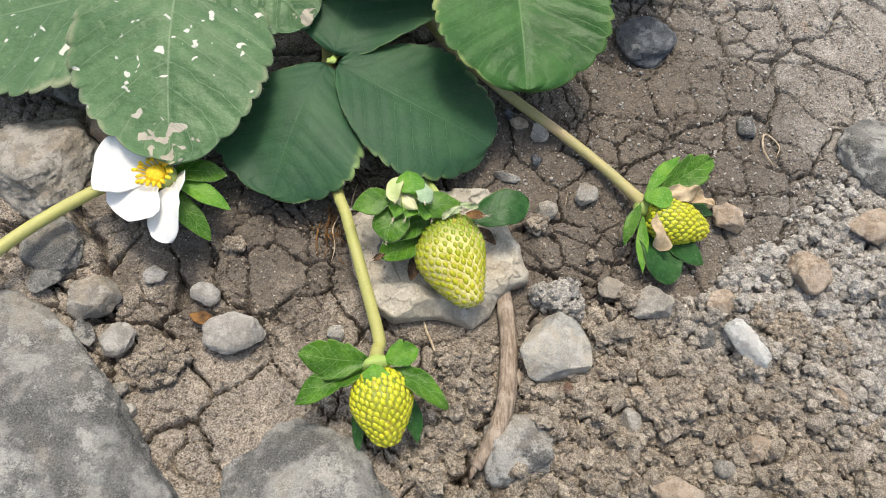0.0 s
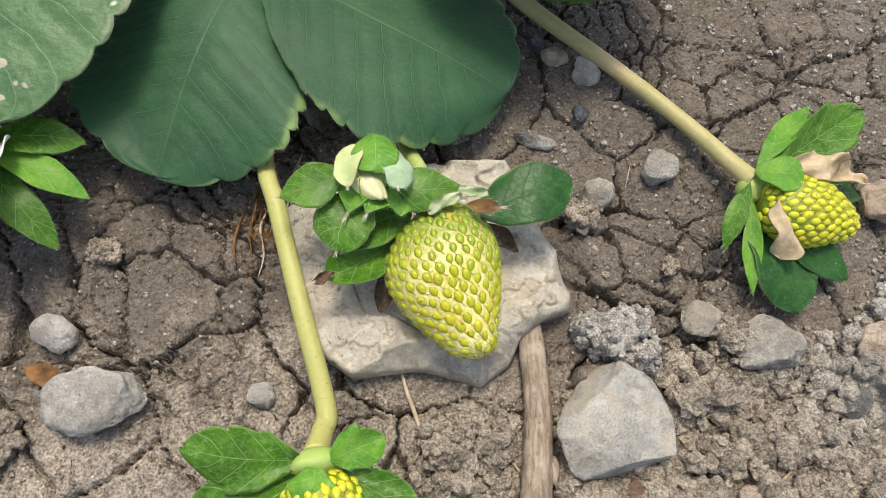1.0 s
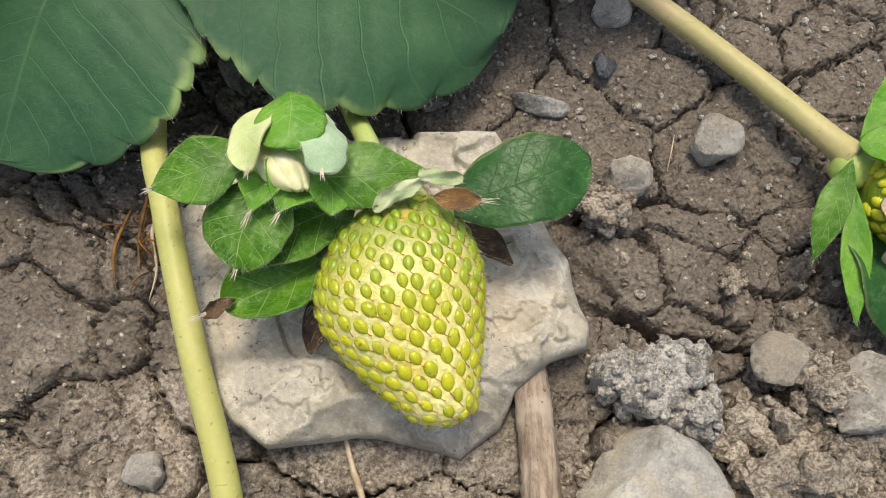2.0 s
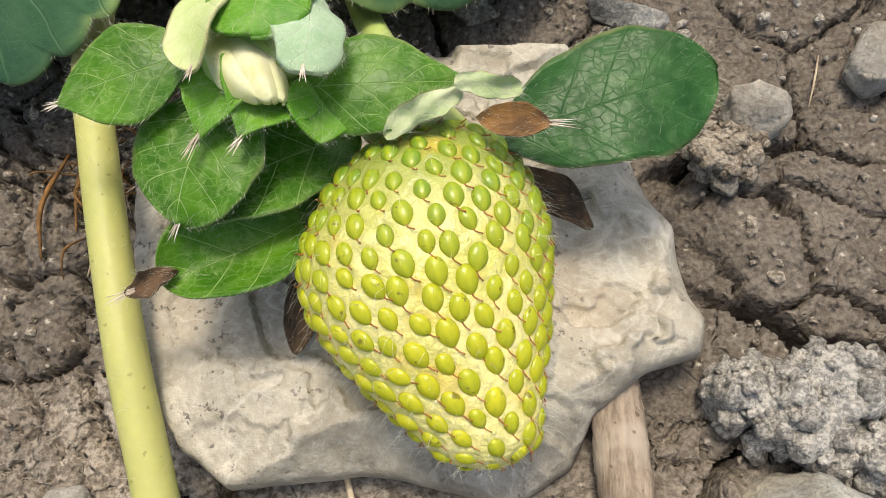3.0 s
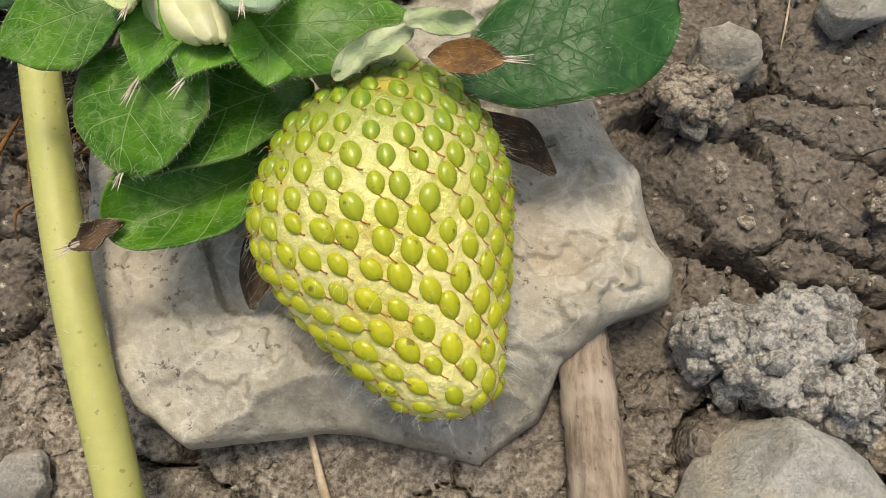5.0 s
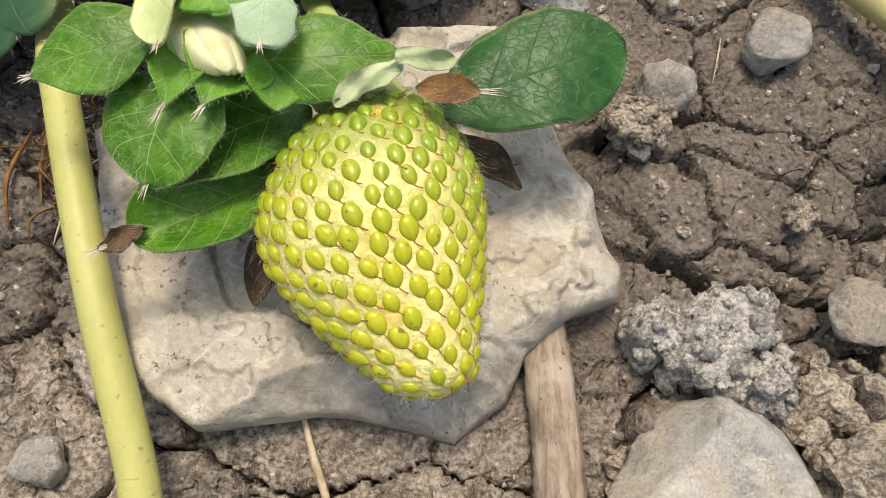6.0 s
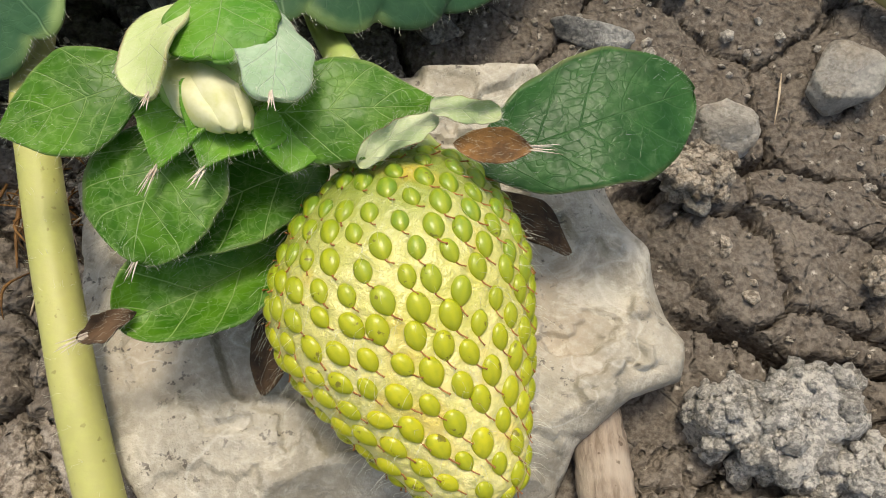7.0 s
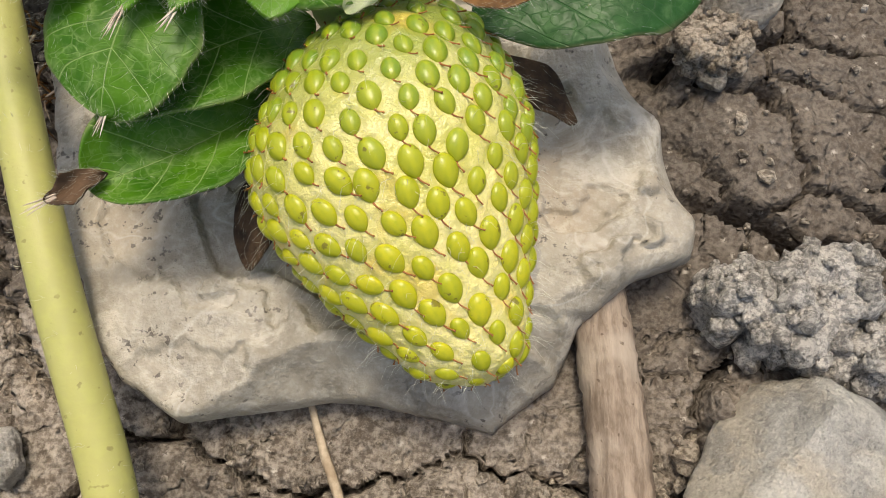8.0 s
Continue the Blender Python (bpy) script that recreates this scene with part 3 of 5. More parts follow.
def blade(base, tip, width, normal, cup=0.1, bend=0.0, teeth=0, nu=40, nv=16, thick=0.25, widest=0.5, quilt=0.0, ribs=9,
          wave=0.0, seed=0, blunt=0.7, tooth=0.06, twist=0.0, fold=0.0, stalk=0.0, irr=0.0):
    """A leaf, sepal or petal as a thin solid from base to tip. cup lifts the sides, bend arches the length, both as a
    share of the width or length."""
    base, tip, up = (np.asarray(a, float) for a in (base, tip, normal))
    axis = tip - base
    length = np.linalg.norm(axis)
    axis /= length
    side = np.cross(axis, up)
    side /= np.linalg.norm(side)
    up = np.cross(side, axis)
    rnd = np.random.RandomState(seed)
    ph = rnd.uniform(0, 6.28, 6)
    us = 0.5 - 0.5 * np.cos(np.linspace(0, math.pi, nu + 1)) if not teeth else np.linspace(0, 1, nu + 1)
    us = np.clip(us, 0.0, 1.0)
    vs = np.linspace(-1, 1, nv + 1)
    vs = np.sign(vs) * np.abs(vs) ** 0.85
    u, v = np.meshgrid(us, vs, indexing="ij")
    # half-width along the length, widest where asked
    k = math.log(0.5) / math.log(widest)
    prof = np.sin(math.pi * np.clip(u, 0, 1) ** k) ** blunt
    prof = np.maximum(prof, stalk * (1 - u))
    av = np.abs(v)
    half = width / 2 * prof
    if irr:
        # an uneven outline, not the same on both sides
        half = half * (1 + irr * (np.sin(ph[3] + u * 6 + 1.7 * np.sign(v)) + 0.55 * np.sin(ph[4] + u * 15 + 2.9 * np.sign(v)) + 0.3 * np.sin(ph[5] + u * 31 + np.sign(v))))
    fwd = np.zeros_like(u)
    if teeth:
        s = (u * teeth + 0.15 * np.sin(ph[0] + 9 * u)) % 1.0
        saw = np.sin(math.pi * np.where(s < 0.62, s / 1.24, 0.5 + (s - 0.62) / 0.76)) ** 0.7
        edge = step(av, 0.72, 1.0)
        half = half * (1 + tooth * 1.6 * (saw - 0.5) * edge)
        fwd = edge * tooth * 0.5 * length * (saw - 0.3) * step(u, 0.05, 0.25)
    along = u * length + fwd + 0.10 * width * av * prof * np.sin(math.pi * u) * 0.5
    along = np.minimum(along, length * (1.0 + 0.02))
    across = v * half + irr * 1.6 * width * math.sin(ph[5]) * np.sin(math.pi * u)
    z = cup * width * (av ** 1.7) * prof + fold * width * av * prof
    z = z + bend * length * (1 - (2 * u - 1) ** 2)
    z = z + wave * width * av ** 2 * np.sin(ph[1] + u * 9 + v * 2.0) * step(u, 0, 0.2)
    z = z + wave * width * 0.5 * np.sin(ph[2] + u * 5 + 2.4 * v)
    if quilt:
        d = np.abs(((u - 0.22 * av) * ribs) % 1.0 - 0.5) * 2
        z = z + quilt * (np.sqrt(np.clip(d, 0, 1)) - 0.6) * step(av, 0, 0.15) * (1 - step(av, 0.9, 1.0))
        z = z - quilt * 1.2 * np.exp(-(av / 0.05) ** 2)
    ang = twist * u
    a2 = across * np.cos(ang) - z * np.sin(ang)
    z2 = across * np.sin(ang) + z * np.cos(ang)
    pts = base + along[..., None] * axis + a2[..., None] * side + z2[..., None] * up
    n1, n2 = u.shape
    top = pts.reshape(-1, 3)
    bot = top - up * thick
    verts = np.vstack([top, bot])
    m = n1 * n2
    faces = []
    for a in range(n1 - 1):
        for b in range(n2 - 1):
            q = (a * n2 + b, (a + 1) * n2 + b, (a + 1) * n2 + b + 1, a * n2 + b + 1)
            faces.append(q[::-1])
            faces.append(tuple(i + m for i in q))
    ring = [b for b in range(n2)] + [a * n2 + n2 - 1 for a in range(1, n1)] + [(n1 - 1) * n2 + b for b in range(n2 - 2, -1, -1)] \
        + [a * n2 for a in range(n1 - 2, 0, -1)]
    for a, b in zip(ring, ring[1:] + ring[:1]):
        faces.append((b, a, a + m, b + m))
    uv = np.stack([u.ravel(), v.ravel() * 0.5 + 0.5], -1)
    return verts, faces, np.vstack([uv, uv]), pts


def fringe(pts, count, length, seed=0, thick=0.035, tips=0.0):
    """Fine hairs on the rim of a blade, from the grid of points that blade() gives."""
    rnd = np.random.RandomState(seed)
    n1, n2, _ = pts.shape
    out = []
    for _ in range(count):
        a = int(rnd.uniform(0.15, 1.0) * (n1 - 2)) if rnd.rand() > tips else n1 - 2
        s = rnd.randint(2)
        p = pts[a, n2 - 1 if s else 0]
        d = p - pts[a, n2 // 2] + (pts[min(a + 2, n1 - 1), n2 // 2] - pts[max(a - 1, 0), n2 // 2]) * rnd.uniform(0.3, 1.4)
        ax = pts[min(a + 2, n1 - 1), n2 // 2] - pts[max(a - 2, 0), n2 // 2]
        d = d / (np.linalg.norm(d) + 1e-9) + 0.9 * ax / (np.linalg.norm(ax) + 1e-9) + rnd.normal(size=3) * 0.3
        d /= np.linalg.norm(d)
        ln = length * rnd.uniform(0.4, 1.2)
        mid = p + d * ln * 0.5 + rnd.normal(size=3) * ln * 0.06
        out.append(tube([p - d * 0.1, mid, p + d * ln + rnd.normal(size=3) * ln * 0.12], [thick, thick * 0.8, thick * 0.25], 3, 3, smooth_line=False))
    return join(out)


def down(pts, count, length, seed=0, thick=0.008):
    """Silky hairs lying on the face of a blade."""
    rnd = np.random.RandomState(seed)
    n1, n2, _ = pts.shape
    out = []
    for _ in range(count):
        a, b = rnd.randint(2, n1 - 2), rnd.randint(1, n2 - 1)
        p = pts[a, b]
        ax = pts[a + 1, b] - pts[a - 1, b]
        sd = pts[a, b + 1] - pts[a, b - 1]
        nn = np.cross(ax, sd)
        nn /= np.linalg.norm(nn) + 1e-9
        if nn[2] < 0:
            nn = -nn
        d = ax / (np.linalg.norm(ax) + 1e-9) + 0.45 * rnd.normal() * sd / (np.linalg.norm(sd) + 1e-9)
        ln = length * rnd.uniform(0.5, 1.2)
        d /= np.linalg.norm(d)
        out.append(tube([p, p + d * ln * 0.5 + nn * 0.16 * ln, p + d * ln + nn * rnd.uniform(0.1, 0.35) * ln], [thick, thick * 0.8, thick * 0.3], 3, 3, smooth_line=False))
    return join(out)


def fuzz(line, radius, count, length, seed=0, thick=0.03):
    """Fine hairs round a stem."""
    rnd = np.random.RandomState(seed)
    pts = curve(line, 60)
    out = []
    for _ in range(count):
        k = rnd.randint(1, 59)
        t = pts[k + 1] - pts[k - 1] if k < 59 else pts[k] - pts[k - 1]
        t = t / np.linalg.norm(t)
        d = rnd.normal(size=3)
        d -= t * (d @ t)
        d /= np.linalg.norm(d)
        p = pts[k] + d * radius * 0.95
        ln = length * rnd.uniform(0.5, 1.2)
        e = p + (d + t * rnd.uniform(-0.5, 0.7)) * ln
        out.append(tube([p, (p + e) / 2 + rnd.normal(size=3) * 0.08 * ln, e], [thick, thick * 0.8, thick * 0.3], 3, 3, smooth_line=False))
    return join(out)

# ---- ground: one sheet of dry cracked soil ----
def axis(core, view, fine, coarse):
    a = np.arange(view[0], core[0], coarse)
    b = np.arange(core[0], core[1], fine)
    c = np.arange(core[1], view[1] + coarse, coarse)
    far = 1.6 ** np.arange(0, 27)
    return np.concatenate([view[0] - far[::-1], a, b, c, c[-1] + far])


def ground():
    gx = axis((-42, 62), (-158, 168), 0.32, 0.48)
    gy = axis((-14, 62), (-56, 134), 0.32, 0.48)
    x, y = np.meshgrid(gx, gy, indexing="ij")
    calm = step(170 - np.abs(x - 5), 0, 10) * step(140 - np.abs(y - 38), 0, 10)
    z = ground_height(np.clip(x, -400, 400), np.clip(y, -400, 400)) * calm
    verts = np.stack([x, y, z], -1).reshape(-1, 3)
    nx, ny = x.shape
    i = np.arange(nx - 1)[:, None] * ny + np.arange(ny - 1)[None, :]
    quads = np.stack([i, i + ny, i + ny + 1, i + 1], -1).reshape(-1, 4)
    me = bpy.data.meshes.new("ground")
    me.vertices.add(len(verts))
    me.vertices.foreach_set("co", (verts * MM).astype(np.float32).ravel())
    me.loops.add(quads.size)
    me.loops.foreach_set("vertex_index", quads.astype(np.int32).ravel())
    me.polygons.add(len(quads))
    me.polygons.foreach_set("loop_start", np.arange(0, quads.size, 4, dtype=np.int32))
    me.polygons.foreach_set("use_smooth", np.ones(len(quads), dtype=bool))
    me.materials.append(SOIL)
    me.update(calc_edges=True)
    me.validate()
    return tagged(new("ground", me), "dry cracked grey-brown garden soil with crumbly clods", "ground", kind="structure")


ground()


def loose_crumbs():
    """Countless crumbs of dry soil lying on the ground."""
    rnd = np.random.RandomState(4)
    all_v, all_f, base = [], [], 0
    made = 0
    tries = np.column_stack([rnd.uniform(-130, 150, 150000), rnd.uniform(-55, 125, 150000)])
    broken = crumbly(tries[:, 0], tries[:, 1])
    spots, pick = [], 0
    while made < 22000 and pick < len(tries):
        (x, y), c = tries[pick], broken[pick]
        pick += 1
        if rnd.rand() > 0.09 + 0.91 * c:
            continue
        if -34 < x < 20 and -3 < y < 38:
            continue
        r = 0.3 + (0.4 + 1.3 * c) * rnd.rand() ** 3 + (1.1 * rnd.rand() if rnd.rand() < 0.1 * c else 0)
        v, f = ICO[2 if r > 0.9 else 1]
        g = v * (1 + 0.75 * (hash2(np.round(v[:, 0] * 3 + made), np.round(v[:, 1] * 3 + v[:, 2] * 7), made) - 0.5))[:, None]
        g = g * rnd.uniform(0.65, 1.15, 3) @ turn(*rnd.uniform(0, 360, 3)).T * r
        spots.append((x, y, r, len(g)))
        all_v.append(g + np.array([x, y, r * 0.45]))
        all_f += [tuple(i + base for i in face) for face in f]
        base += len(g)
        made += 1
    # larger knobbly crumbs where the ground is broken up
    big = np.column_stack([rnd.uniform(-30, 150, 16000), rnd.uniform(-55, 95, 16000)])
    big = big[(crumbly(big[:, 0], big[:, 1]) > 0.45) & ~((big[:, 0] > -34) & (big[:, 0] < 22) & (big[:, 1] > -5) & (big[:, 1] < 38))][:2600]
    ball, sides = ICO[3]
    for k, (x, y) in enumerate(big):
        r = 0.7 + 1.5 * rnd.rand() ** 2.2
        q = ball * 2.3 + k * 1.7
        knob = 0.30 * vnoise(q[:, 0] + q[:, 2], q[:, 1] - 0.6 * q[:, 2], k) + 0.32 * vnoise(2.6 * q[:, 0] + q[:, 2], 2.6 * q[:, 1] + 2 * q[:, 2], k + 9)
        g = ball * (1 + knob)[:, None] * rnd.uniform(0.75, 1.15, 3) @ turn(*rnd.uniform(0, 360, 3)).T * r
        spots.append((x, y, r, len(g)))
        all_v.append(g + np.array([x, y, r * 0.5]))
        all_f += [tuple(i + base for i in face) for face in sides]
        base += len(g)
    sx, sy, _, many = np.array(spots).T
    lift = np.repeat(ground_height(sx, sy), many.astype(int))
    verts = np.concatenate(all_v)
    verts[:, 2] += lift
    ob = single("soil_crumbs", (verts, all_f), CRUMB, (0, 0, 0), "loose grey-brown crumbs of dry soil", "soil", kind="stuff")
    ob.data.polygons.foreach_set("use_smooth", [False] * len(ob.data.polygons))


loose_crumbs()

# ---- stones ----
def flat_stone():
    """The flat pale stone under the main fruit."""
    ring = [(-34, 28), (-31.5, 18), (-30, 11), (-26.6, 7), (-25.2, 3), (-23.2, 0.2), (-18.8, -2.6), (-9, -1.0), (-2.7, -1.8), (3.7, -3.4),
            (8.6, 0.4), (9.9, 4.4), (14.6, 8.3), (19, 9.7), (19.2, 13), (18.2, 17), (16.6, 22), (14.1, 26.9), (11, 33), (7.7, 37.8),
            (-3, 37.6), (-14, 36.5), (-25, 34)]
    ring = np.array(ring, float)
    c = np.array([-6.0, 16.0])
    closed = np.vstack([ring, ring[:1]])
    seg = np.r_[0, np.cumsum(np.hypot(*np.diff(closed, axis=0).T))]
    t = np.linspace(0, seg[-1], 481)[:-1]
    out = np.stack([np.interp(t, seg, closed[:, 0]), np.interp(t, seg, closed[:, 1])], -1)
    out += 0.35 * np.stack([fbm(t, t * 0 + 3, 4, 3, 5), fbm(t, t * 0 + 9, 4, 3, 6)], -1)
    n = len(out)
    rings = np.r_[np.linspace(0.02, 0.9, 92), 0.93, 0.955, 0.975, 0.99, 1.0]
    verts = [[*c, 5.2]]

    def top(x, y):
        # a split top face, worn facets falling away from a crooked ridge along the front
        ridge = np.interp(x, (-32, -26, -22, -18.8, -12, -6, 0, 6, 14, 20), (5, 0, -1.5, -2.5, 1.6, 3.0, 3.6, 5.1, 10.0, 12.2)) + 0.6 * fbm(x, y * 0.2, 5, 3, 93)
        flat = 7.3 + 0.9 * fbm(x, y, 20, 2, 91) + 0.35 * fbm(x, y, 4, 3, 92) + 0.035 * (x + 6)
        flat = flat + 0.8 * step(fbm(x, y, 14, 3, 95), 0.02, 0.03) - 0.8 * step(fbm(x, y, 9, 4, 97), 0.12, 0.14) + 0.7 * np.abs(fbm(x, y, 7, 3, 90)) - 0.45 * step(fbm(x + 0.4 * y, y, 6, 4, 85, 0.6), 0.1, 0.13)
        front = flat - np.interp(x, (-30, -18, -10, 0, 5, 10, 20), (1.0, 1.3, 1.25, 0.95, 0.72, 0.75, 0.8)) * (ridge - y) + 0.5 * fbm(x, y, 7, 3, 94) - 2.2 * np.abs(fbm(x, y, 8, 2, 86)) + 0.5
        west = flat + 0.5 * (x + 26.5 - 0.1 * (y - 10)) + 0.3 * fbm(x, y, 6, 2, 96)
        east = flat - 0.55 * (x - (15.5 - 0.12 * (y - 18))) + 0.4 * fbm(x, y, 6, 2, 99)
        z = np.minimum(np.minimum(flat, front), np.minimum(west, east + 1.0))
        z = np.maximum(z, 1.2 + 0.5 * fbm(x, y, 5, 2, 89))
        # shell-shaped chips broken off the rim
        for cx, cy, r, low, steep in ((14.0, 0.6, 6.5, 1.6, 5.4), (22.0, 17.5, 6.0, 2.2, 5.0), (18.0, 26.5, 6.0, 2.8, 4.4), (-33.5, 9.0, 5.0, 2.2, 4.6), (-8.0, -7.5, 8.5, 2.4, 3.6)):
            bite = np.hypot(x - cx + 0.5 * fbm(x, y, 5, 2, 87), y - cy) / r
            z = np.minimum(z, low + steep * bite ** 2 + 0.15 * fbm(x, y, 2.5, 2, 88))
        # the hollow in which the fruit lies
        return z - 2.7 * np.exp(-(((x + 4.0) / 6.5) ** 2 + ((y - 15.5) / 7) ** 2))

    for s in rings:
        xy = c + s * (out - c)
        z = top(xy[:, 0], xy[:, 1])
        z = z - 1.3 * max(0, (s - 0.975) / 0.025) ** 2
        verts += np.column_stack([xy, z]).tolist()
    for s, z in ((0.985, 1.2), (0.93, -0.4)):
        xy = c + s * (out - c)
        verts += np.column_stack([xy, np.full(n, z) + 0.6 * fbm(xy[:, 0], xy[:, 1], 5, 2, 98)]).tolist()
    verts.append([*c, -0.6])
    faces = [(0, 1 + k, 1 + (k + 1) % n) for k in range(n)]
    rows = len(rings) + 2
    for r in range(rows - 1):
        for k in range(n):
            a, b = 1 + r * n + k, 1 + r * n + (k + 1) % n
            faces.append((a, a + n, b + n, b))
    last = 1 + (rows - 1) * n
    faces += [(last + (k + 1) % n, last + k, len(verts) - 1) for k in range(n)]
    single("flat_stone", (np.array(verts), faces), FLAT_STONE, (-6, 16, 0), "flat pale grey limestone chip with chipped edges on the soil", "stone")


flat_stone()

# x, y, width, depth, height, spin, share sunk, seed, material, label
BIG = [
    (-112.0, -31.0, 88.0, 50.0, 26.0, -38, 0.50, 11, GREY_ROCK, "large rounded grey rock half sunk in the soil"),
    (-37.0, -52.0, 46.0, 48.0, 22.0, 6, 0.50, 12, GREY_ROCK, "rounded grey rock under the hanging green fruit"),
    (-121.0, 43.0, 33.0, 36.0, 20.0, 20, 0.42, 13, WARM_ROCK, "angular grey-brown rock beside the flower stem"),
    (-112.5, 17.5, 17.0, 17.0, 9.0, -25, 0.45, 14, GREY_ROCK, "brown-grey rock below the flower stem"),
    (24.6, -9.0, 20.5, 18.5, 15.0, 20, 0.40, 15, FACET_ROCK, "faceted light grey stone beside the dry stick"),
    (13.8, -35.8, 19.0, 18.5, 11.0, 10, 0.24, 16, GREY_ROCK, "dark grey rounded stone under the end of the stick"),
    (63.5, 99.0, 21.0, 20.0, 11.0, 0, 0.40, 17, DARK_ROCK, "dark blue-grey rough stone on cracked soil"),
    (135.0, 57.0, 25.0, 27.0, 15.0, 30, 0.42, 18, GREY_ROCK, "smooth grey stone on dusty soil"),
]
